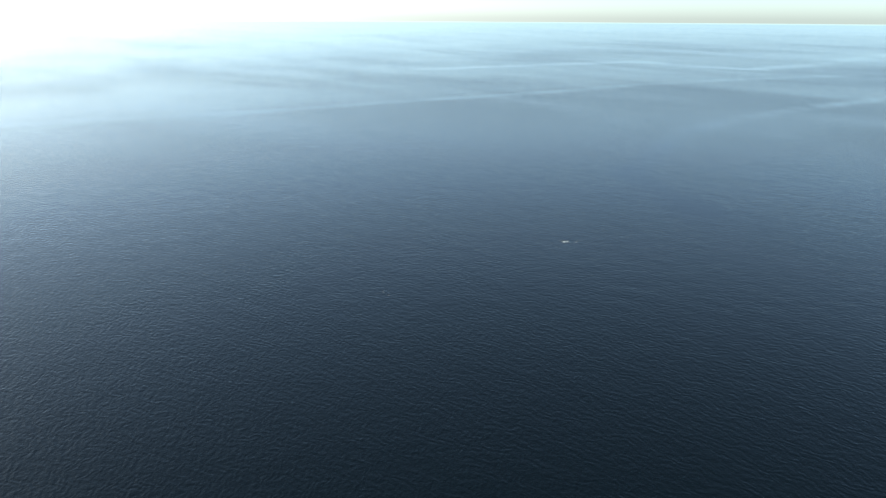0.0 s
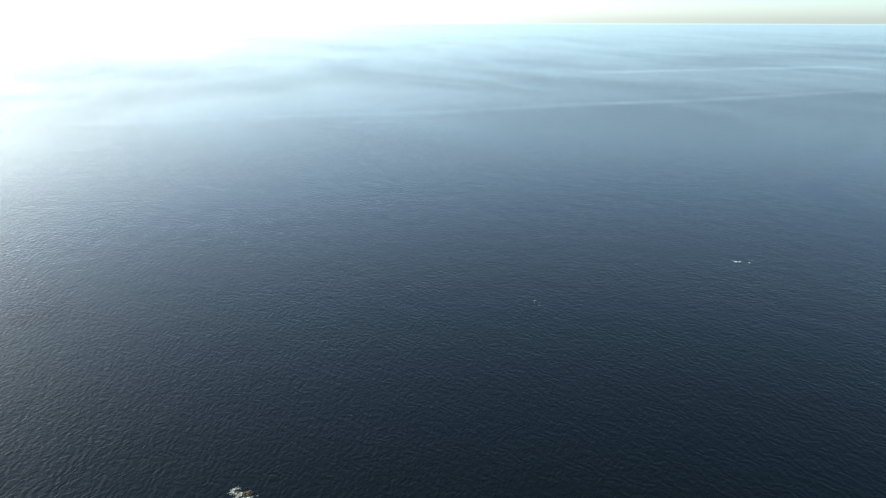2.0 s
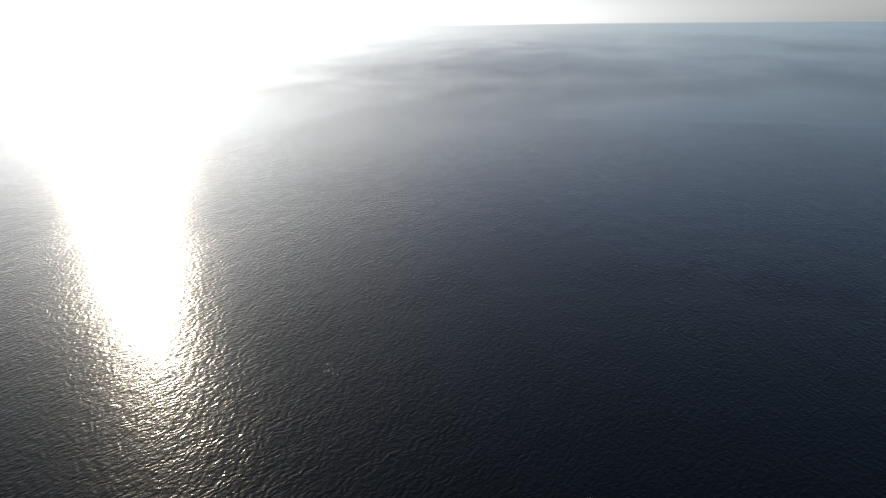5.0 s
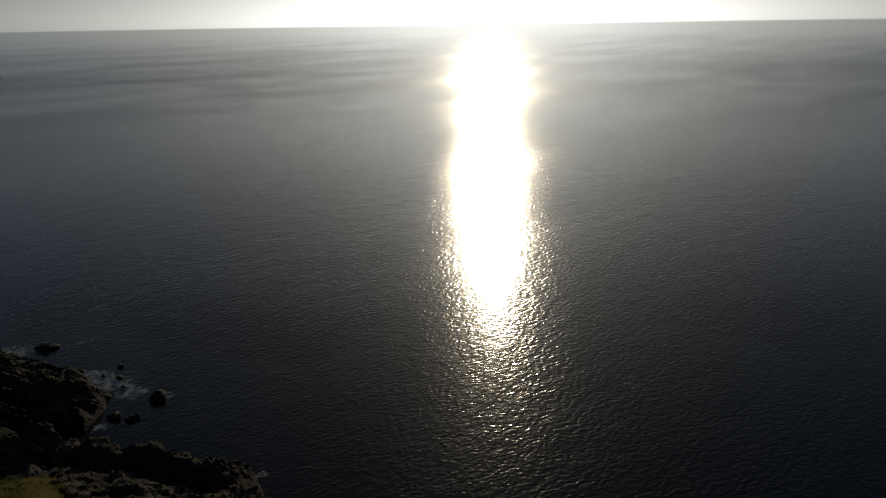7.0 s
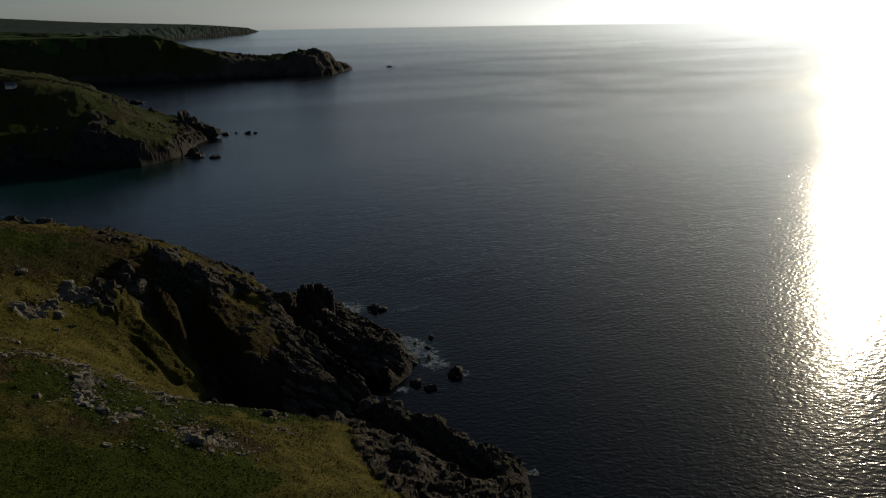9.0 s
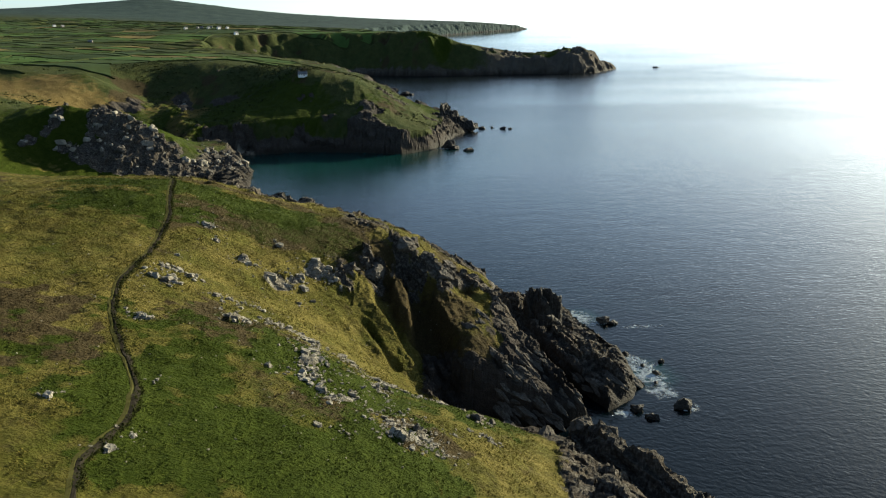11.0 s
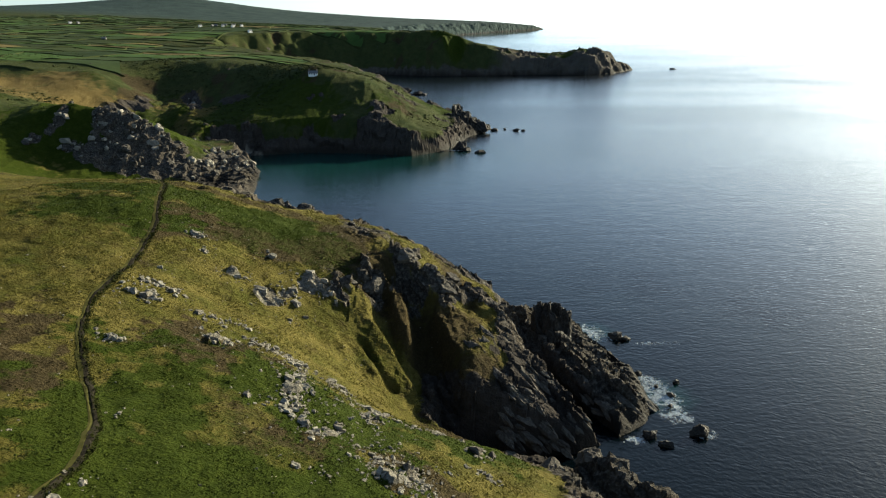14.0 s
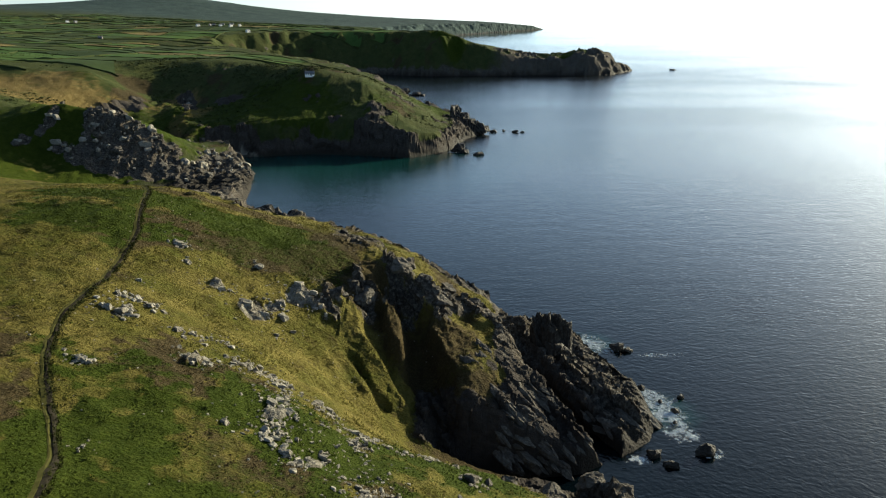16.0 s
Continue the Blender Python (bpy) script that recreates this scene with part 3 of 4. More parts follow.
for _line, _half, _much in SLICKS:
    _off = along(_sx, _sy, _line) + 0.9 * _half * fractal(_sx, _sy, 90, 3, 151)
    _w = step(1.4, 0.1, _off / _half) * (0.6 + 0.4 * fractal(_sx, _sy, 60, 2, 155))
    _calm = _calm * (1 - _w) + _much * _w
# past the long slick the water lies smoother
_past = _sx - np.interp(_sy, [-1508, -1127, -911, -680, -456, -258, -156, 100], [712, 770, 789, 763, 768, 755, 769, 780])
_calm = _calm + 0.42 * step(-10, 60, _past + 25 * fractal(_sx, _sy, 120, 3, 163)) * step(200, -100, _sy) * step(-2600, -1300, _sy) * (0.75 + 0.5 * fractal(_sx, 0.4 * _sy, 500, 3, 167))
_sea.attributes.new("calm", "FLOAT", "POINT").data.foreach_set("value", np.ascontiguousarray(_calm, np.float32))
tagged(new("water", _sea), "dark blue sea with small waves and smooth slicks", "sea", kind="structure")

# ---- ground ----
def spaced(*stretches):
    """Places along a line: (from, to, step) for each stretch."""
    out = [np.arange(a, b, s) for a, b, s in stretches]
    return np.concatenate(out + [np.array([stretches[-1][1]])])


_xs = spaced((-4800, -1500, 110), (-1500, -420, 18), (-420, -290, 2.6), (-290, -120, 1.3), (-120, -40, 0.95), (-40, -12, 0.65), (-12, 64, 0.45), (64, 66, 1), (66, 120, 6), (120, 420, 5), (420, 660, 10))
_ys = spaced((-900, -100, 50), (-100, -60, 4), (-60, 60, 1.7), (60, 76, 1.2), (76, 98, 0.7), (98, 236, 0.48), (236, 420, 4), (420, 440, 2.2), (440, 525, 1.2), (525, 560, 2.2), (560, 625, 1.3), (625, 660, 2.2), (660, 820, 4), (820, 1420, 12), (1420, 1740, 5), (1740, 4940, 40))
_gx, _gy = np.meshgrid(_xs, _ys)
_z, _rock, _d = land(_gx, _gy)
_table = np.stack([_z, _rock, _d])


def land_at(x, y):
    """The same as land(), read off between the places of the grid."""
    x, y = np.asarray(x, float), np.asarray(y, float)
    i, j = np.clip(np.searchsorted(_xs, x) - 1, 0, len(_xs) - 2), np.clip(np.searchsorted(_ys, y) - 1, 0, len(_ys) - 2)
    u, v = (x - _xs[i]) / (_xs[i + 1] - _xs[i]), (y - _ys[j]) / (_ys[j + 1] - _ys[j])
    return (_table[:, j, i] * (1 - u) + _table[:, j, i + 1] * u) * (1 - v) + (_table[:, j + 1, i] * (1 - u) + _table[:, j + 1, i + 1] * u) * v


_near = step(300, 250, _gy) * step(-300, -200, _gx)
_bluff = step(-300, -280, _gx) * step(-105, -120, _gx) * step(430, 442, _gy) * step(545, 525, _gy)
# bedded rock: ledges that stand out along the normal of the slope
_dzdy, _dzdx = np.gradient(_z, _ys, _xs)
_len = np.sqrt(1 + _dzdx ** 2 + _dzdy ** 2)
_beds = 0.58 * _gx + 0.10 * _gy + 0.80 * _z
_run = 0.75 * _gx - 0.45 * _gy - 0.40 * _z
_side = 0.45 * _gx + 0.88 * _gy
_out = blocks(_run * 0.4, _beds + 0.25 * _side, 2.2, 171) * 0.9 + blocks(_run * 0.55, _beds + 0.15 * _side, 0.95, 175) * 0.4 + fractal(_run, _beds, 4.0, 3, 179, True) * 0.3
_slab = np.mod((_beds + 0.7 * fractal(_run, _side, 7, 3, 181)) / 3.0, 1.0) - 0.5
_out = 0.7 * _out + 2.7 * _slab * step(-0.6, 0.2, fractal(_run, _beds, 6, 2, 187))
_out = _out * _near + _bluff * (blocks(_gx * 0.9, _z, 5.0, 191) * 1.5 + blocks(_gx, _z + 0.4 * _gy, 2.6, 195) * 1.0)
_face = step(-260, -235, _gx) * step(70, 50, _gx) * step(548, 560, _gy) * step(740, 700, _gy)
_out = _out + _face * (blocks(_gx * 0.8 + 0.4 * _z, _z + 0.3 * _gy, 9.0, 201) * 2.6 + blocks(_gx, 0.7 * _z + 0.5 * _gy, 4.2, 205) * 1.5)
_cape = step(-140, -90, _gx) * step(1420, 1440, _gy) * step(1740, 1720, _gy)
_out = _out + _cape * (blocks(_gx, _z + 0.3 * _gy, 24, 211) * 5.0 + blocks(_gx, _z, 11, 215) * 3.0)
_out = _out * np.maximum(_rock, 0.12 * _face * step(10, 40, _d)) * step(0, 4, _d) * 0.95
_px, _py, _z = _gx - _out * _dzdx / _len, _gy - _out * _dzdy / _len, _z + _out / _len
_co, _quads = sheet("ground", _xs, _ys, _z, M_GROUND)
_co[:, 0], _co[:, 1] = _px.ravel(), _py.ravel()
# faces well under the sea are left out
_keep = (_d.ravel()[_quads].max(1) > -8)
_quads = _quads[_keep]
_used = np.unique(_quads)
_index = np.full(len(_co), -1)
_index[_used] = np.arange(len(_used))
_ground = mesh_from("ground", _co[_used].tolist(), _index[_quads].tolist(), M_GROUND)


def spot(x, y, cx, cy, rx, ry, seed, size=10):
    """A patch with a ragged edge round a place."""
    r = np.sqrt(((x - cx) / rx) ** 2 + ((y - cy) / ry) ** 2) + 1.0 * fractal(x, y, size, 5, seed) + 0.5 * fractal(x, y, 2.5, 3, seed + 50)
    return step(1.25, 0.65, r)


def bracken_shade_mask(x, y):
    # the patch at (-270, 420) darkens the valley in place of its shade
    return np.maximum.reduce([spot(x, y, -30, 87, 31, 25, 101, 14) * (1 - 0.6 * step(0.2, 0.45, fractal(x, y, 11, 4, 106))), spot(x, y, -82, 172, 20, 11, 102), spot(x, y, -270, 420, 95, 85, 107, 40), spot(x, y, -160, 630, 130, 50, 108, 40) * 0.7, spot(x, y, -42, 184, 26, 11, 104) * 0.45, spot(x, y, -72, 192, 40, 9, 113), spot(x, y, 0, 121, 15, 9, 109, 8) * 0.85, spot(x, y, -13, 105, 15, 10, 110, 8) * 0.75,
                              step(0.2, 0.5, fractal(x, y, 120, 4, 105)) * step(260, 330, y) * 0.8])


def heather_mask(x, y):
    return np.maximum.reduce([spot(x, y, -74, 98, 15, 16, 111, 6), spot(x, y, -42, 117, 11, 7, 112, 6), spot(x, y, -55, 205, 30, 5, 113) * 0.6, spot(x, y, -20, 94, 8, 5, 114, 6), spot(x, y, -5, 96, 10, 6, 116, 6),
                              step(0.25, 0.5, fractal(x, y, 30, 4, 115)) * 0.7, step(2700, 3300, y) * 0.35])


def dry_mask(x, y):
    return np.maximum(spot(x, y, -345, 600, 90, 45, 121, 40), np.maximum(spot(x, y, -231, 676, 9, 16, 122, 20), spot(x, y, -205, 612, 10, 30, 123, 20) * 0.6))


_x, _y, _h, _r, _s = _gx.ravel()[_used], _gy.ravel()[_used], _z.ravel()[_used], _rock.ravel()[_used], _d.ravel()[_used]
_lift = _h - sea_level(_x, _y)
_sand = spot(_x, _y, -178, 568, 26, 14, 131, 20) * step(4, 2, _lift)
# the dark rock mask paints shade on the middle point, chasm and spur gully
for key, values in (("rock", _r * (1 - _sand)), ("bracken", bracken_shade_mask(_x, _y)), ("heather", heather_mask(_x, _y)), ("dry", dry_mask(_x, _y)),
                    ("sand", _sand), ("pale", np.clip(outcrops(_x, _y) * 1.2, 0, 1) * 0.85), ("hazy_moor", step(2500, 3100, _y)), ("inland", step(430, 480, _y)), ("slate_shade", np.maximum.reduce([0.7 * step(548, 570, _y) * step(1250, 950, _y), step(16, 6, np.maximum(np.abs(_x - 13) - 14, np.abs(_y - 153) - 8) + 5 * fractal(_x, _y, 9, 3, 143)), step(9, 3, along(_x, _y, [(26, 190), (31, 178), (36, 168), (43, 161)]) + 3 * fractal(_x, _y, 8, 3, 145))])), ("tide", step(6.5, 2.5, _lift + 1.5 * fractal(_x, _y, 6, 3, 141)) * (1 - _sand))):
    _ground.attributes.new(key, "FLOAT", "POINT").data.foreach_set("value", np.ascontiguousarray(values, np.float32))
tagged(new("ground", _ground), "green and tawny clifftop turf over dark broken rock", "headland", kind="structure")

# ---- rocks ----
def rock_mesh(name, seed, material, detail=3, cuts=16, rough=0.07, flat=1.0, jointed=False):
    """An angular lump of rock, about one metre across: a ball cut by many planes, roughened."""
    rng = random.Random(seed)
    bm = bmesh.new()
    bmesh.ops.create_icosphere(bm, subdivisions=detail, radius=0.62)
    planes = []
    for k in range(cuts):
        v = Vector((rng.gauss(0, 1), rng.gauss(0, 1), rng.gauss(0, 0.8))).normalized()
        if jointed and k < 9:
            # joints: three sets of near-parallel cracks
            axis = [Vector((1, 0.15, 0)), Vector((-0.2, 1, 0.1)), Vector((0.1, 0.05, 1))][k % 3] * (1 if k % 2 else -1)
            v = (axis + Vector((rng.gauss(0, 0.16), rng.gauss(0, 0.16), rng.gauss(0, 0.16)))).normalized()
        planes.append((v, rng.uniform(0.24, 0.46) if k < 9 else rng.uniform(0.34, 0.52)))
    for vert in bm.verts:
        p = vert.co.copy()
        for v, d in planes:
            over = p.dot(v) - d
            if over > 0:
                p -= v * over
        p += p.normalized() * rough * (noise.noise(p * 3.1 + Vector((seed, 0, 0))) + 0.6 * noise.noise(p * 8.3 + Vector((0, seed, 0))))
        p.z *= flat
        vert.co = p
    me = bpy.data.meshes.new(name)
    bm.to_mesh(me)
    bm.free()
    me.materials.append(material)
    return me


def set_rock(name, me, x, y, size, z=None, sink=0.3, turn=None, lean=12, label="", category="boulder", group=""):
    sx, sy, sz = size
    rng = random.Random(int(x * 31 + y * 17))
    if z is None:
        z = height_at(x, y)
    ob = new(name, me)
    ob.matrix_world = pose(x, y, z + sz * (0.5 - sink), rng.uniform(-lean, lean), rng.uniform(-lean, lean), rng.uniform(0, 360) if turn is None else turn) @ Matrix.Diagonal((sx, sy, sz, 1))
    return tagged(ob, label, category, group)


BOULDERS = [rock_mesh("boulder", 10 + k, M_PALE, 4, 14, 0.075, jointed=True) for k in range(9)]
CRAGS = [rock_mesh("crag", 40 + k, M_ROCK, 4, 26, 0.12) for k in range(6)]
SEA_ROCKS = [rock_mesh("sea_rock", 70 + k, M_WET_SHADE, 3, 18, 0.12) for k in range(5)]

# pale granite blocks on the grass slope: x, y, width
HIGH_BLOCKS = [(-60.6, 168.4, 3.0), (-56.5, 161.7, 2.0), (-60.8, 146.1, 1.8), (-60.9, 136.6, 2.0), (-57.7, 130.5, 3.2), (-59.9, 129.4, 2.2), (-55, 136.5, 2.5), (-55.9, 110, 2.2),
               (-43, 120.8, 2.2), (-41.7, 118, 1.9), (-49.5, 157.6, 2.4), (-46.4, 157.9, 1.4), (-43.1, 171.6, 2.6), (-42.4, 154.9, 4.4), (-38.6, 155.1, 3.8), (-36.1, 162, 3.2),
               (-34.6, 157, 3), (-33.3, 169.9, 3.8), (-30.5, 167.2, 2.6), (-27.9, 165.8, 3.2), (-34.6, 150.1, 1.6), (-48.2, 130.7, 1.9), (-43.1, 129.8, 1.7), (-40.6, 134.9, 1.3)]
LOW_BLOCKS = [(-38.8, 123.8, 1.5), (-36.2, 126.2, 1.1), (-33.3, 129.8, 2), (-27.9, 122, 2.6), (-26.9, 112.1, 2.8), (-24.1, 110.3, 2.3), (-21.8, 123.4, 3), (-26.2, 103.7, 2.2),
              (-25.2, 101.8, 1.9), (-31.8, 102.6, 1.9), (-22.2, 99.5, 2.2), (-19.9, 98.4, 1.9), (-17.3, 102.6, 2.3), (-13.6, 111.7, 2), (-10.6, 117.6, 1.7), (-13.7, 98.8, 1.1),
              (-11.3, 97.3, 1.6), (-9.5, 91.5, 2.5), (-6.2, 93.4, 2.5), (-4.6, 98.1, 1.3), (-21.2, 87, 1.8), (-16.4, 86.8, 1), (-42.7, 71.7, 1.3), (-44.1, 67.6, 1.8),
              (-45.7, 88.9, 0.9), (-55.4, 76, 1.6), (-14.5, 94.4, 1.1), (-8.3, 99.2, 1.3), (-2.7, 94.1, 1.4), (3.3, 121.9, 1.8), (0.9, 101.2, 1.3)]
_rng = random.Random(5)
_stones = []
for _k, (_x, _y, _w) in enumerate(HIGH_BLOCKS + LOW_BLOCKS):
    _long = _rng.uniform(0.55, 0.9)
    set_rock("boulder", BOULDERS[_k % 9], _x, _y, (_w, _w * _long, _w * _rng.uniform(0.4, 0.65)), sink=0.40, turn=-28 + _rng.gauss(0, 14) + 180 * (_k % 2), label="pale lichen-spotted granite boulder in the rough grass" if _w > 1.7 else "small pale granite stone in the rough grass", group="granite blocks on the slope")
    for _j in range(_rng.choice((3, 4, 5)) if _w > 1.8 else _rng.choice((1, 2))):
        _s = _w * _rng.choice((0.3, 0.4, 0.5, 0.65))
        _u, _v = _rng.gauss(0, 0.75) * _w, _rng.gauss(0, 0.3) * _w
        if _s < 0.75:
            _stones.append((_x + 0.85 * _u + 0.5 * _v, _y - 0.5 * _u + 0.85 * _v, _s))
            continue
        set_rock("boulder", BOULDERS[(_k + _j + 3) % 9], _x + 0.85 * _u + 0.5 * _v, _y - 0.5 * _u + 0.85 * _v, (_s, _s * _rng.uniform(0.5, 1), _s * _rng.uniform(0.35, 0.6)), sink=0.45, turn=-28 + _rng.gauss(0, 25) + 180 * (_j % 2), label="small pale granite stone in the rough grass", group="granite blocks on the slope")
    _stones += [(_x + _rng.gauss(0, 1.1) * _w, _y + _rng.gauss(0, 1.1) * _w, _rng.uniform(0.2, 0.6)) for _j in range(9)]

# ledges of broken stone that follow the slope
LEDGES = [[(-41, 119), (-37, 125), (-29, 127.4), (-25, 113), (-25.4, 103.5), (-20, 96.6)], [(-23.5, 123.5), (-18, 118), (-11, 115.4), (-6.6, 116), (0.5, 121)], [(-12, 97), (-3.6, 94.4)],
          [(4, 107.6), (10, 105)], [(-49, 130.4), (-39.5, 134)], [(-60, 134), (-54.5, 129.4)], [(-61.5, 137.4), (-54.5, 136.2)], [(-57.5, 110.4), (-53.5, 109.6)]]
for _ledge in LEDGES:
    for (_ax, _ay), (_bx, _by) in zip(_ledge, _ledge[1:]):
        _far = math.hypot(_bx - _ax, _by - _ay)
        for _k in range(int(_far * 4.5)):
            _t = _rng.random()
            _x, _y, _s = _ax + (_bx - _ax) * _t + _rng.gauss(0, 0.7), _ay + (_by - _ay) * _t + _rng.gauss(0, 0.7), 0.25 + 0.8 * _rng.random() ** 2.5
            _stones.append((_x, _y, _s))
            if _k % 4 == 0:
                _s = 0.9 + 1.2 * _rng.random() ** 2
                if _s < 1.15:
                    _stones.append((_x, _y, _s))
                    continue
                set_rock("boulder", BOULDERS[_k % 9], _x, _y, (_s, _s * _rng.uniform(0.5, 0.9), _s * _rng.uniform(0.35, 0.6)), sink=0.4, turn=-28 + _rng.gauss(0, 30), label="small pale granite stone in the rough grass", group="granite blocks on the slope")

# rubble round the bare places of the slope
for _cx, _cy, _cr in OUTCROPS:
    for _k in range(26):
        _stones.append((_cx + _rng.gauss(0, 1.1) * _cr, _cy + _rng.gauss(0, 0.9) * _cr, 0.25 + 0.9 * _rng.random() ** 2.2))
for _k in range(150):
    _stones.append((-7 + _rng.gauss(0, 3.2), 93.5 + _rng.gauss(0, 2.0), 0.25 + 0.8 * _rng.random() ** 2.5))

# loose stones: in a band that runs down the slope, and scattered
for _k in range(260):
    _t = _rng.random()
    _stones.append((-33 + 32 * _t + _rng.gauss(0, 3.0), 125 - 34 * _t + _rng.gauss(0, 4.0), _rng.choice((0.25, 0.35, 0.5, 0.8))))
for _k in range(260):
    _stones.append((_rng.uniform(-85, 0), _rng.uniform(72, 195), _rng.uniform(0.2, 0.5)))


def stones(name, places, shapes, label, material):
    """Many loose stones in one mesh."""
    x, y, size = (np.array(c) for c in zip(*places))
    z, _, d = land_at(x, y)
    verts, faces, at = [], [], 0
    for k in range(len(x)):
        if d[k] < 4:
            continue
        me = shapes[k % len(shapes)]
        turn = np.array(pose(0, 0, 0, 0, 0, k * 47.0).to_3x3())
        co = np.array([v.co for v in me.vertices]) * size[k] * np.array((1, 0.8, 0.6 + 0.3 * (k % 3 == 0))) @ turn.T + (x[k], y[k], z[k] + 0.05 * size[k])
        verts.append(co)
        faces += [tuple(i + at for i in p.vertices) for p in me.polygons]
        at += len(co)
    tagged(new(name, mesh_from(name, np.concatenate(verts).tolist(), faces, material)), label, "stones", kind="stuff")


PEBBLES = [rock_mesh("pebble", 130 + k, M_PALE, 2, 12, 0.1, jointed=True) for k in range(5)]
stones("loose_stones", _stones, PEBBLES, "small pale stones scattered through the turf", M_PALE)

# dark crags along the broken edge: x, y, width, height
EDGE_CRAGS = [(-19, 177, 8, 5), (-10, 187, 7, 4.5), (0, 182, 6, 4), (13, 193, 8, 5), (-8, 189, 6, 4), (-4, 188, 5, 3.5), (2, 193, 5, 4), (9, 194, 6, 4), (13.5, 127.8, 5, 3.5),
              (5.8, 114.4, 3.5, 2.5), (9, 117, 3, 2), (22, 128, 6, 4), (-24, 172, 4, 3), (30, 130, 7, 5), (36, 128, 6, 4.5)]
for _k, (_x, _y, _w, _h) in enumerate(EDGE_CRAGS):
    set_rock("crag", CRAGS[_k % 6], _x, _y, (_w, _w * 0.8, _h), sink=0.52, label="dark jagged crag at the broken cliff edge", category="crag", group="crags on the cliff edge")

# tilted beds of rock that stand out of the buttress, dipping to the sea
_beds = random.Random(61)
for _k in range(130):
    _t, _off = _beds.random(), _beds.uniform(-9, 6)
    _x, _y = 8 + 32 * _t + 0.6 * _off, 170 - 21 * _t + 0.8 * _off
    _z = height_at(_x, _y)
    if _k > 45:
        # on the sheer face: up from the chasm's floor to a chosen level
        _x, _z, _y = _beds.uniform(14, 60), _beds.uniform(1.5, 17), 138.0
        while _y < 195 and not height_at(_x, _y - 0.4) < _z <= height_at(_x, _y):
            _y += 0.4
    if 1.5 <= _z < 34 and _y < 195:
        _w = _beds.uniform(3.5, 8) * (1.25 if _k > 45 else 1)
        _bed = new("crag", CRAGS[_k % 6])
        _bed.matrix_world = pose(_x, _y, _z - 0.3, _beds.gauss(18, 12), _beds.gauss(26, 8), _beds.gauss(-36, 9)) @ Matrix.Diagonal((_w, _w * _beds.uniform(0.22, 0.38), _w * _beds.uniform(0.2, 0.32), 1))
        tagged(_bed, "dark tilted bed of rock standing out of the buttress", "crag", "tilted beds on the buttress")

# stacks: pinnacles of rock grown together
def pinnacle(seed, w, h, sharp=0.45):
    rng = random.Random(seed)
    bm = bmesh.new()
    bmesh.ops.create_icosphere(bm, subdivisions=4, radius=0.66)
    planes = [(Vector((rng.gauss(0, 1), rng.gauss(0, 1), rng.gauss(0, 0.55))).normalized(), rng.uniform(0.34, 0.52)) for _ in range(11)]
    for vert in bm.verts:
        p = vert.co.copy()
        for v, d in planes:
            over = p.dot(v) - d
            if over > 0:
                p -= v * over
        q = Vector((p.x, p.y, p.z * h / w))
        bed = q.x * 0.5 + q.z * 0.86 + 0.12 * noise.noise(q * 3 + Vector((seed, 0, 0)))
        p += p.normalized() * (0.13 * noise.noise(q * 3.0 + Vector((seed, 0, 0))) + 0.09 * noise.noise(q * 7.5 + Vector((0, seed, 0))) + 0.05 * ((bed * 4.5) % 1.0 - 0.5))
        p.z = min(p.z, 0.40 + 0.06 * noise.noise(Vector((p.x * 5, p.y * 5, seed))))
        taper = 1.15 - sharp * (p.z + 0.5)
        vert.co = Vector((p.x * w * taper, p.y * w * taper, (p.z + 0.42) * h * 1.12))
    return bm


def stack(x, y, z, seed, blades, label, sharp=0.45, material=M_WET_SHADE):
    """blades: x, y, width and height of each pinnacle."""
    thing = tagged(new("sea_stack"), label, "sea stack")
    thing.matrix_world = pose(x, y, z)
    for k, (px, py, w, h) in enumerate(blades):
        part("pinnacle", pinnacle(seed * 10 + k, w, h, sharp), material, thing).location = (px, py, 0)


# the first two stacks take the dark wet rock to imitate their shaded sides
stack(32, 203, 4, 3, [(-0.5, 0, 6.5, 17), (2.5, 0.5, 5, 16.5), (-3.5, 1, 6, 15), (5, 0.5, 5, 13.5), (0.5, -2, 9, 9), (-2.5, 2, 4, 16)], "dark blocky sea stack at the end of the spur")
stack(13, 706, 2, 4, [(0, 0, 19, 26), (7, -2, 17, 19), (-9, 3, 19, 16), (14, -4, 16, 13), (22, -4, 14, 9), (28, -3, 11, 6)], "dark pointed rock stack at the tip of the point", 0.72)
stack(303, 1568, 34, 5, [(0, 0, 24, 19), (-14, 4, 20, 11), (-30, 4, 22, 9), (-52, 5, 26, 7), (12, -4, 24, 13), (28, -6, 26, 6)], "craggy granite crown of the far headland", 0.8, M_ROCK)

# rocks awash: x, y, width, height
AWASH = [(65, 161.5, 5.5, 4), (57.5, 222, 6, 3.5), (60, 220, 4, 2.2), (63.7, 181.5, 2.6, 1.8), (67.5, 189.6, 2.4, 1.8), (57.5, 194.5, 3, 2), (52.5, 161, 4.5, 2.6), (55, 156.5, 4, 2.4),
         (62, 176, 2.2, 1.2), (61, 187, 2, 1.2), (110, -16.5, 3, 0.6), (49, 712, 9, 4), (60, 720, 5, 3), (70, 712, 8, 3.5), (77, 711, 5, 2.5), (13.5, 600, 13, 10),
         (18, 594, 8, 5), (29, 584, 9, 4.5), (-58, 1110, 24, 13), (-70, 1112, 14, 9), (-38, 1083, 18, 8), (-28, 1080, 10, 5), (507, 1660, 18, 10), (515, 1660, 10, 5)]
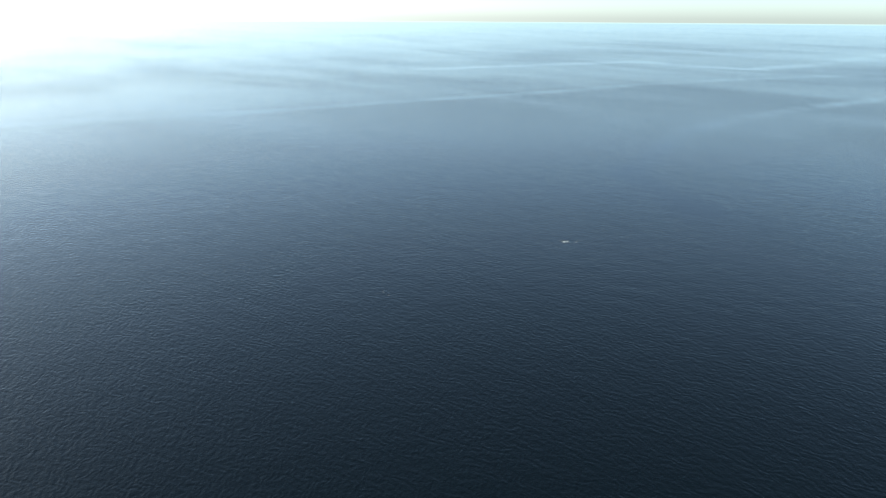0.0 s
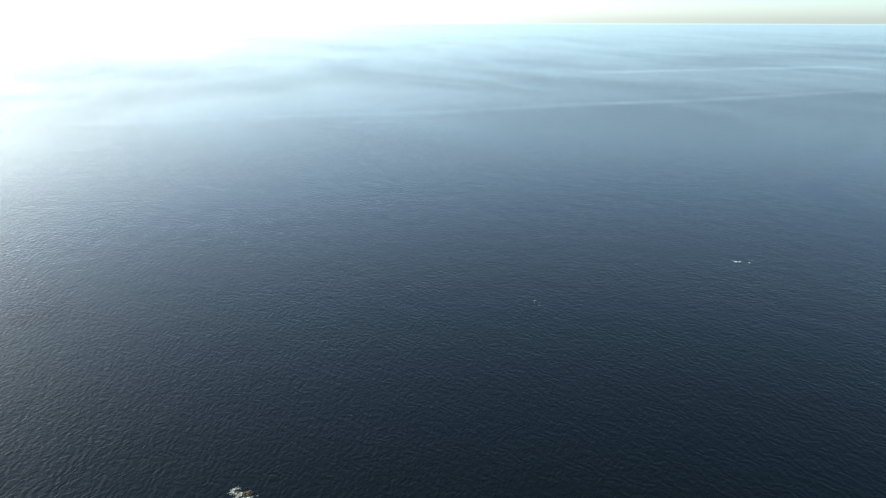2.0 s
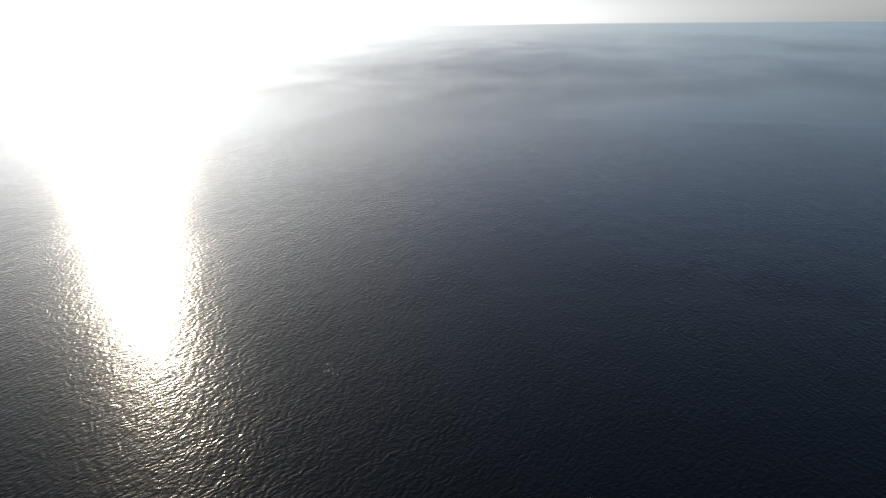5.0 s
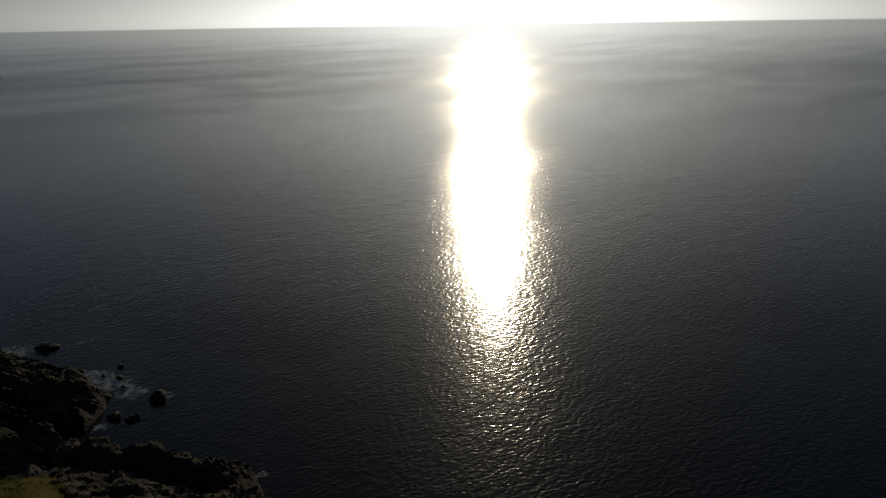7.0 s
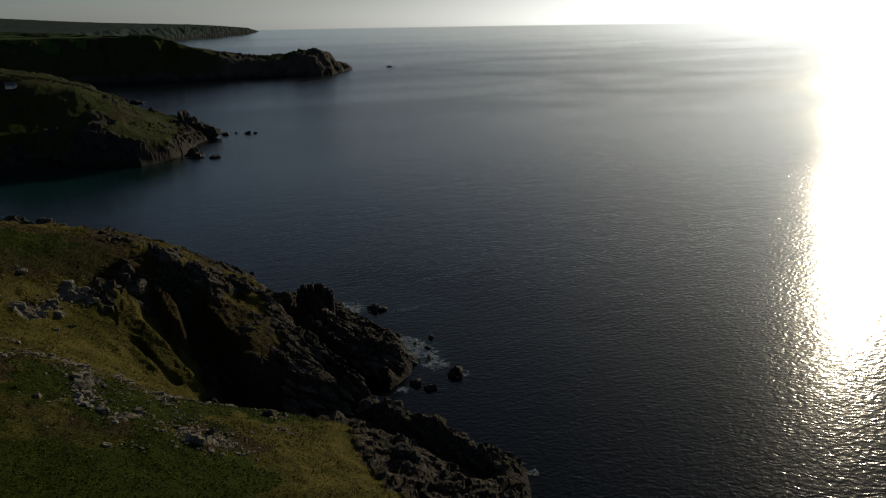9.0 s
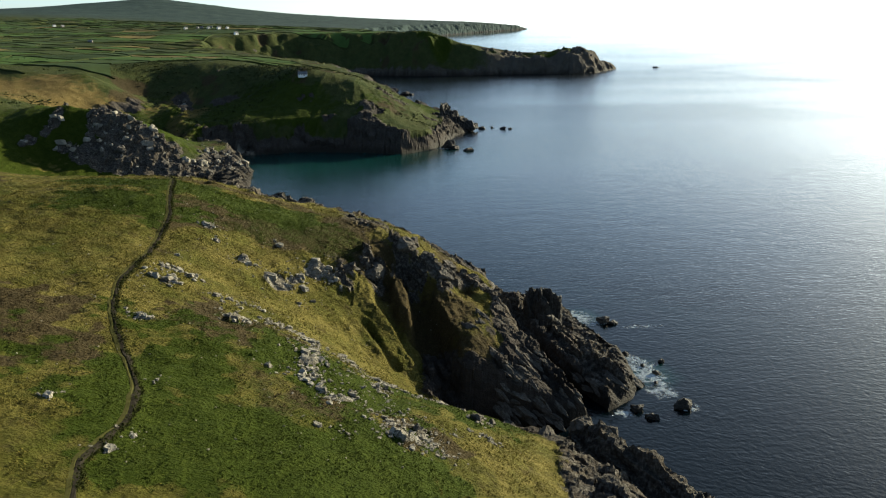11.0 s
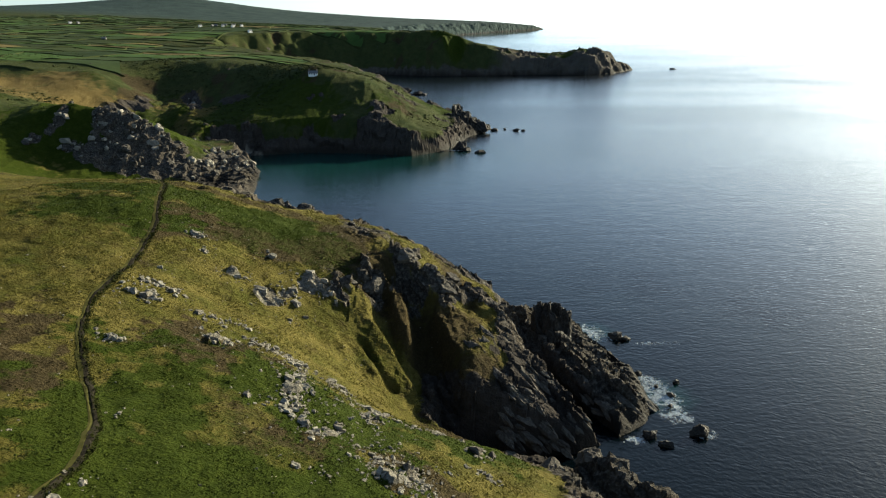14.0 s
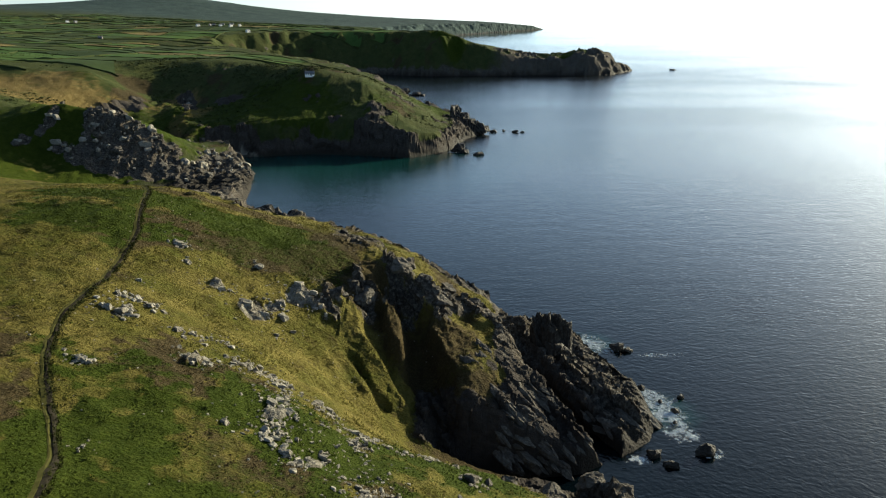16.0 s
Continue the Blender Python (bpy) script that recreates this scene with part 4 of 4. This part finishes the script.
for _k, (_x, _y, _w, _h) in enumerate(AWASH):
    set_rock("sea_rock", SEA_ROCKS[_k % 5], _x, _y, (_w, _w * 0.75, _h), z=0.0, sink=0.3, lean=8, label="wet dark rock standing out of the sea", category="sea rock", group="rocks in the sea")

# the tumbled boulders below the bluff, down to the cove
_fallen = []
for _k in range(520):
    _t = _rng.random()
    _x, _y = -268 + 145 * _t + _rng.gauss(0, 5), 458 + 40 * _t + _rng.gauss(0, 12)
    if _k % 8 == 0:
        _j = _rng.randrange(len(SCREE) - 1)
        _u = _rng.random()
        _x, _y = (SCREE[_j][_i] * _u + SCREE[_j + 1][_i] * (1 - _u) + _rng.gauss(0, 4) for _i in (0, 1))
    _s = 1.1 + 6.5 * _rng.random() ** 3
    if height_at(_x, _y) > 0.3 and land_at(_x, _y)[1] > 0.35:
        if _k % 5:
            _fallen.append((_x, _y, _s))
            continue
        _s = _s * 1.2
        set_rock("boulder", (BOULDERS[:1] + CRAGS)[_k % 7], _x, _y, (_s, _s * 0.8, _s * _rng.uniform(0.6, 1.0)), sink=0.42, label="grey granite boulder fallen below the bluff", group="fallen boulders by the cove")

FALLEN = [rock_mesh("fallen_rock", 150 + k, M_ROCK, 2, 14, 0.16, jointed=k % 2 == 0) for k in range(6)]
# every second boulder is made pale, to imitate sunlit facets among dark ones
stones("fallen_rocks", _fallen[::2], FALLEN, "tumbled boulders below the bluff, painted pale for sunlit faces", M_PALE)
stones("fallen_rocks", _fallen[1::2], FALLEN, "tumbled dark boulders below the bluff", M_ROCK)

# ---- foam ----
def foam(name, cx, cy, rx, ry, seed, amount, label, turn=0.0):
    """Ragged froth: small pieces of a thin sheet, kept where the noise is high."""
    cell = 0.24
    n = int(2 * max(rx, ry) / cell) + 1
    u, v = np.meshgrid((np.arange(n) - n / 2) * cell, (np.arange(n) - n / 2) * cell)
    c, s = math.cos(radians(turn)), math.sin(radians(turn))
    r = np.sqrt(((u * c + v * s) / rx) ** 2 + ((v * c - u * s) / ry) ** 2)
    f = fractal(u, v, 4.5, 4, seed, True) * 0.7 + fractal(u, v, 1.0, 3, seed + 9) * 0.9 + amount - r ** 3
    verts, faces, froth = [], [], []
    for i, j in zip(*np.nonzero(f > -0.25)):
        x, y = cx + u[i, j], cy + v[i, j]
        k, h, w = len(verts), 0.04 + min(max(float(f[i, j]), 0.0), 0.5) * 0.2, cell * 0.52
        o = 0.12 * float(smooth_noise(np.array(x * 7), np.array(y * 7), seed))
        verts += [(x - w + o, y - w, 0.03), (x + w, y - w + o, 0.03), (x + w - o, y + w, 0.03), (x - w, y + w - o, 0.03), (x + o - 0.06, y + o - 0.06, h)]
        froth += [min(0.55 * float(f[i, j]), 0.45)] * 5
        faces += [(k, k + 1, k + 4), (k + 1, k + 2, k + 4), (k + 2, k + 3, k + 4), (k + 3, k, k + 4)]
    if verts:
        me = mesh_from(name, verts, faces, M_FOAM)
        me.attributes.new("froth", "FLOAT", "POINT").data.foreach_set("value", froth)
        tagged(new(name, me), label, "foam", "surf round the rocks", "stuff")


for _k, (_x, _y, _rx, _ry, _a, _t) in enumerate([(50, 225, 5.5, 9, 0.45, 20), (60, 183, 6, 12, 0.62, 10), (62, 171, 5, 5, 0.42, 0), (70, 217, 10, 2.2, 0.10, 0), (48, 159, 4, 2.5, 0.15, 0),
                                               (110, -15, 6, 4.0, -0.22, 40), (192, -128, 5, 4, -0.3, 60), (206, -232, 12, 4, -0.42, 70), (159, 67, 9, 4, -0.35, 50), (61, 112, 3, 7, 0.10, 20),
                                               (58, 222, 5, 3, 0.10, 0), (66, 162, 4, 3.5, 0.05, 0), (33, 158, 5, 2, 0.00, 0), (56, 712, 14, 3, 0.10, 0), (12, 597, 12, 4, 0.00, 0)]):
    foam("foam", _x, _y, _rx, _ry, 200 + _k * 7, _a, "broken white froth on the water round rocks", _t)

# ---- footpath ----
PATH_LINE = [(-40, 45), (-44, 58), (-46.2, 64), (-45.7, 67), (-45.3, 70), (-44.8, 74), (-45.6, 79), (-47.2, 84.5), (-50, 90), (-53.5, 96), (-57, 102), (-60, 108), (-62.6, 115), (-64.6, 122),
             (-65.2, 131), (-66.2, 143), (-68, 156), (-69.3, 167), (-72.5, 177), (-75.9, 189), (-79, 200), (-86, 214)]


def smooth_line(points, gap):
    """Points every gap metres along a rounded line through the given ones."""
    p = np.array(points, float)
    at = np.concatenate([[0], np.cumsum(np.hypot(*np.diff(p, axis=0).T))])
    s = np.arange(0, at[-1], gap)
    q = np.stack([np.interp(s, at, p[:, 0]), np.interp(s, at, p[:, 1])], 1)
    for _ in range(4):
        q[1:-1] = (q[:-2] + 2 * q[1:-1] + q[2:]) / 4
    return q


def strip(name, line, profile, material, wobble=0.0, seed=0):
    """A strip along a line over the ground; profile: offsets to the right, and heights above the ground."""
    d = np.gradient(line, axis=0)
    d /= np.hypot(d[:, 0], d[:, 1])[:, None]
    right = np.stack([d[:, 1], -d[:, 0]], 1)
    rows = []
    for k, (off, up) in enumerate(profile):
        shift = off + wobble * fractal(line[:, 0] + 50 * k, line[:, 1], 3.0, 2, seed)
        xy = line + right * shift[:, None]
        z = land_at(line[:, 0], line[:, 1])[0] * 0.5 + land_at(xy[:, 0], xy[:, 1])[0] * 0.5
        rows.append(np.stack([xy[:, 0], xy[:, 1], z + up * (1 + 0.5 * fractal(xy[:, 0], xy[:, 1], 2.0, 2, seed + 3)) + 0.12], 1))
    m, n = len(line), len(profile)
    verts = np.stack(rows, 1).reshape(-1, 3)
    faces = [(i * n + k, i * n + k + 1, (i + 1) * n + k + 1, (i + 1) * n + k) for i in range(m - 1) for k in range(n - 1)]
    return mesh_from(name, verts.tolist(), faces, material)


_line = smooth_line(PATH_LINE, 0.7)
footpath = tagged(new("path"), "narrow trodden earth footpath worn into the turf", "footpath", kind="structure")
# the floor is a dark strip painted where shade fills the sunken path
for _name, _profile, _material in (("worn_turf", [(-0.95, -0.2), (-0.65, 0.0), (-0.3, 0.02), (0.0, -0.1)], M_WORN), ("trodden_floor", [(-0.2, -0.1), (0.0, 0.02), (0.2, 0.03), (0.4, 0.02), (0.6, -0.12)], M_PATH_SHADE)):
    _part = new(_name, strip(_name, _line, _profile, _material, 0.45, 301))
    _part.parent = footpath

# ---- low growth on the near slope ----
def clumps(name, count, mask, sizes, material, seed, label, category, box=(-112, 40, 58, 222), blades=5, width=0.3, clear=1.5):
    """Many small tufts on the ground, each a ragged little cushion."""
    rng = np.random.RandomState(seed)
    x, y = rng.uniform(box[0], box[1], count), rng.uniform(box[2], box[3], count)
    z, rock, d = land_at(x, y)
    keep = (rng.rand(count) < mask(x, y)) & (rock < 0.35) & (d > 9) & (along(x, y, PATH_LINE) > clear)
    x, y, z = x[keep], y[keep], z[keep]
    n = len(x)
    size = rng.uniform(sizes[0], sizes[1], n)
    # each tuft: a few arching blades or fronds, two triangles each
    k = blades
    angle = rng.rand(n, k) * 2 * math.pi
    reach = size[:, None] * rng.uniform(0.6, 1.3, (n, k))
    rise = reach * rng.uniform(0.2, 0.75, (n, k))
    half = reach * width
    c, s = np.cos(angle), np.sin(angle)
    sx, sy, sz = x[:, None] + rng.normal(0, 0.25, (n, k)) * size[:, None], y[:, None] + rng.normal(0, 0.25, (n, k)) * size[:, None], z[:, None] - 0.08
    base = np.stack([sx, sy, sz + 0 * c], 2)
    left = np.stack([sx + c * reach * 0.55 - s * half, sy + s * reach * 0.55 + c * half, sz + rise], 2)
    right = np.stack([sx + c * reach * 0.55 + s * half, sy + s * reach * 0.55 - c * half, sz + rise * 0.9], 2)
    tip = np.stack([sx + c * reach, sy + s * reach, sz + rise * rng.uniform(0.5, 1.1, (n, k))], 2)
    verts = np.stack([base, left, right, tip], 2).reshape(-1, 3)
    q = np.arange(n * k)[:, None] * 4
    faces = [np.concatenate([q, q + 2, q + 1], 1), np.concatenate([q + 1, q + 2, q + 3], 1)]
    tagged(new(name, mesh_from(name, verts.tolist(), np.concatenate(faces).tolist(), material)), label, category, kind="stuff")


def verge_mask(x, y):
    return step(0.6, 0.25, along(x, y, [(px + 0.6, py) for px, py in PATH_LINE]))


clumps("verge_grass", 90000, verge_mask, (0.32, 0.68), M_VERGE, 6, "rank dark grass along the worn footpath", "grass", box=(-90, -40, 58, 212), blades=6, width=0.14, clear=0.12)
clumps("grass_tussock", 120000, lambda x, y: np.clip(0.75 - bracken_shade_mask(x, y) - heather_mask(x, y), 0, 1) * step(-0.5, 0.4, fractal(x, y, 5, 3, 401)), (0.2, 0.55), M_TUSSOCK, 1, "tawny tussocks of rough clifftop grass", "grass", width=0.16, clear=0.6)
clumps("bracken", 130000, lambda x, y: bracken_shade_mask(x, y) * step(-0.6, 0.2, fractal(x, y, 4, 3, 402)), (0.15, 0.34), M_BRACKEN, 2, "dense low green bracken on the slope", "bracken", width=0.42)
clumps("heather", 60000, lambda x, y: heather_mask(x, y) * (1 - bracken_shade_mask(x, y)) * step(-0.6, 0.2, fractal(x, y, 4, 3, 403)), (0.18, 0.45), M_HEATHER, 3, "brown fading heather in patches on the slope", "heather", width=0.28)


def scrub_mask(x, y):
    return step(-0.1, 0.35, fractal(x, y, 90, 4, 411)) * step(430, 470, y) * (0.15 + 0.85 * step(900, 760, y)) * step(-900, -500, x)


clumps("scrub", 90000, scrub_mask, (0.6, 1.6), M_GORSE, 4, "dark gorse and thorn scrub on the slopes", "scrub", box=(-900, 10, 430, 1500), blades=7, width=0.45)

# ---- farmland on the plateau ----
def house(x, y, turn, w, d, h, wall, label, windows=3):
    z = height_at(x, y) + 0.2
    thing = tagged(new("house"), label, "house", "houses on the plateau")
    thing.matrix_world = pose(x, y, z, 0, 0, turn)
    bm = bmesh.new()
    bmesh.ops.create_cube(bm, size=1, matrix=Matrix.Translation((0, 0, h / 2 - 0.6)) @ Matrix.Diagonal((w, d, h + 1.2, 1)))
    for s in (-1, 1):
        a, b, c = (bm.verts.new((s * w / 2, -d / 2, h)), bm.verts.new((s * w / 2, d / 2, h)), bm.verts.new((s * w / 2, 0, h + d * 0.42)))
        bm.faces.new((a, b, c))
    part("wall", bm, wall, thing)
    bm = bmesh.new()
    for s in (-1, 1):
        q = [(-w / 2 - 0.3, s * (d / 2 + 0.35), h - 0.15), (w / 2 + 0.3, s * (d / 2 + 0.35), h - 0.15), (w / 2 + 0.3, 0, h + d * 0.44), (-w / 2 - 0.3, 0, h + d * 0.44)]
        low = [bm.verts.new(v) for v in q]
        high = [bm.verts.new((v[0], v[1], v[2] + 0.25)) for v in q]
        bm.faces.new(high), bm.faces.new(low)
        for k in range(4):
            bm.faces.new((low[k], low[(k + 1) % 4], high[(k + 1) % 4], high[k]))
    roof = part("roof", bm, M_SLATE, thing, "grey slate roof")
    for s in (-1, 1):
        bm = bmesh.new()
        bmesh.ops.create_cube(bm, size=1, matrix=Matrix.Translation((s * (w / 2 - 0.7), 0, h + d * 0.5)) @ Matrix.Diagonal((0.9, 0.9, 2.0, 1)))
        part("chimney", bm, M_STONE_WALL, roof)
    for side in (-1, 1):
        for k in range(windows):
            for level in (1.5, 4.0)[: 2 if h > 4.5 else 1]:
                bm = bmesh.new()
                bmesh.ops.create_cube(bm, size=1, matrix=Matrix.Translation(((k + 0.5) / windows * w - w / 2, side * d / 2, level)) @ Matrix.Diagonal((1.0, 0.14, 1.2, 1)))
                part("window", bm, M_PANE, thing)
    bm = bmesh.new()
    bmesh.ops.create_cube(bm, size=1, matrix=Matrix.Translation((w * 0.17, -d / 2, 1.0)) @ Matrix.Diagonal((1.0, 0.16, 2.0, 1)))
    part("door", bm, M_DOOR, thing)


house(-117, 668, 8, 8, 4, 2.0, M_WHITEWASH, "long low white-walled cottage with a slate roof on the point", 4)
house(-382, 1500, 52, 7, 5, 3.2, M_WHITEWASH, "large white farmhouse alone among the fields")
for _x, _y, _t, _w, _d, _h, _m in [(-543, 1700, 55, 18, 9, 5.5, M_WHITEWASH), (-520, 1712, 80, 14, 8, 5, M_STONE_WALL), (-505, 1690, 10, 17, 9, 5.5, M_STONE_WALL), (-487, 1680, 50, 14, 8, 5.5, M_WHITEWASH),
                                   (-470, 1705, -10, 20, 9, 5, M_STONE_WALL), (-458, 1655, 55, 17, 9, 6, M_WHITEWASH), (-448, 1690, 60, 15, 8, 5.5, M_WHITEWASH), (-500, 1740, 0, 22, 10, 5, M_STONE_WALL),
                                   (-930, 1900, 55, 17, 9, 5.5, M_WHITEWASH), (-560, 1250, 0, 16, 8, 4.5, M_STONE_WALL), (-905, 1890, 70, 18, 9, 5, M_STONE_WALL)]:
    house(_x, _y, _t, _w * 0.42, _d * 0.5, _h * 0.55, _m, "white-walled farmhouse with a slate roof among fields" if _m is M_WHITEWASH else "grey granite farm building with a slate roof")

# fields, each a draped patch inside its own banks
_corner = {}


def corner(i, j):
    """A crossing of the field banks, thrown off the even grid."""
    if (i, j) not in _corner:
        r = random.Random(i * 7919 + j * 104729)
        u, v = i * 92 + r.uniform(-30, 30), j * 58 + r.uniform(-18, 18)
        a = radians(-14)
        _corner[i, j] = (-320 + u * math.cos(a) - v * math.sin(a), 690 + u * math.sin(a) + v * math.cos(a))
    return _corner[i, j]


def hedge(a, b, seed):
    """A bank grown over with gorse and thorn, along one side of a field."""
    n = max(3, int(math.dist(a, b) / 5))
    t = np.linspace(0, 1, n)
    line = np.stack([a[0] + (b[0] - a[0]) * t, a[1] + (b[1] - a[1]) * t], 1)
    if (land_at(line[:, 0], line[:, 1])[2] < 40).any():
        return [], []
    d = np.array([b[0] - a[0], b[1] - a[1]])
    d = d / np.hypot(*d)
    right = np.array([d[1], -d[0]])
    z = land_at(line[:, 0], line[:, 1])[0]
    tall = 0.9 + 1.3 * np.clip(fractal(line[:, 0], line[:, 1], 22, 3, seed) + 0.35, 0, 1)
    rows = [np.column_stack([line + right * s * (1 + 0.4 * fractal(line[:, 0], line[:, 1], 8, 2, seed + 1)[:, None]), z + up]) for s, up in ((-1.3, -0.8), (-0.7, tall * 0.8), (0.2, tall), (0.8, tall * 0.75), (1.3, -0.8))]
    verts = np.stack(rows, 1).reshape(-1, 3)
    faces = [(i * 5 + k, i * 5 + k + 1, i * 5 + k + 6, i * 5 + k + 5) for i in range(n - 1) for k in range(4)]
    return verts.tolist(), faces


_hv, _hf = [], []
_kinds = list(FIELDS)
for _i in range(-15, 8):
    for _j in range(-1, 34):
        _q = [corner(_i, _j), corner(_i + 1, _j), corner(_i + 1, _j + 1), corner(_i, _j + 1)]
        _mx, _my = sum(p[0] for p in _q) / 4, sum(p[1] for p in _q) / 4
        if _my > 2750 or (_mx > 40 and _my > 1480) or _mx < -1500 or _my < (760 if _mx > -340 else 660):
            continue
        _dq = land_at([p[0] for p in _q], [p[1] for p in _q])[2]
        for _a, _b in ((_q[0], _q[1]), (_q[0], _q[3])):
            _v, _f = hedge(_a, _b, _i * 31 + _j * 17 + 500)
            _hf += [tuple(k + len(_hv) for k in f) for f in _f]
            _hv += _v
        if _dq.min() < 50 or _rng.random() < 0.12:
            continue
        _g = 7
        _s, _t = np.meshgrid(np.linspace(0.03, 0.97, _g), np.linspace(0.03, 0.97, _g))
        _fx = (_q[0][0] * (1 - _s) + _q[1][0] * _s) * (1 - _t) + (_q[3][0] * (1 - _s) + _q[2][0] * _s) * _t
        _fy = (_q[0][1] * (1 - _s) + _q[1][1] * _s) * (1 - _t) + (_q[3][1] * (1 - _s) + _q[2][1] * _s) * _t
        _fz = land_at(_fx, _fy)[0] + 0.7
        _faces = [(a * _g + b, a * _g + b + 1, (a + 1) * _g + b + 1, (a + 1) * _g + b) for a in range(_g - 1) for b in range(_g - 1)]
        _kind = _rng.choices(_kinds, (0.36, 0.32, 0.26, 0.06))[0] if math.hypot(_mx + 430, _my - 765) > 70 else _kinds[0]
        tagged(new("field", mesh_from("field", np.stack([_fx, _fy, _fz], 2).reshape(-1, 3).tolist(), _faces, FIELDS[_kind], True)), "field of %s between banks" % _kind, "field", "fields on the plateau", "structure")
tagged(new("hedge_banks", mesh_from("hedge_banks", _hv, _hf, M_GORSE)), "dark overgrown stone banks between the fields", "hedge", kind="stuff")
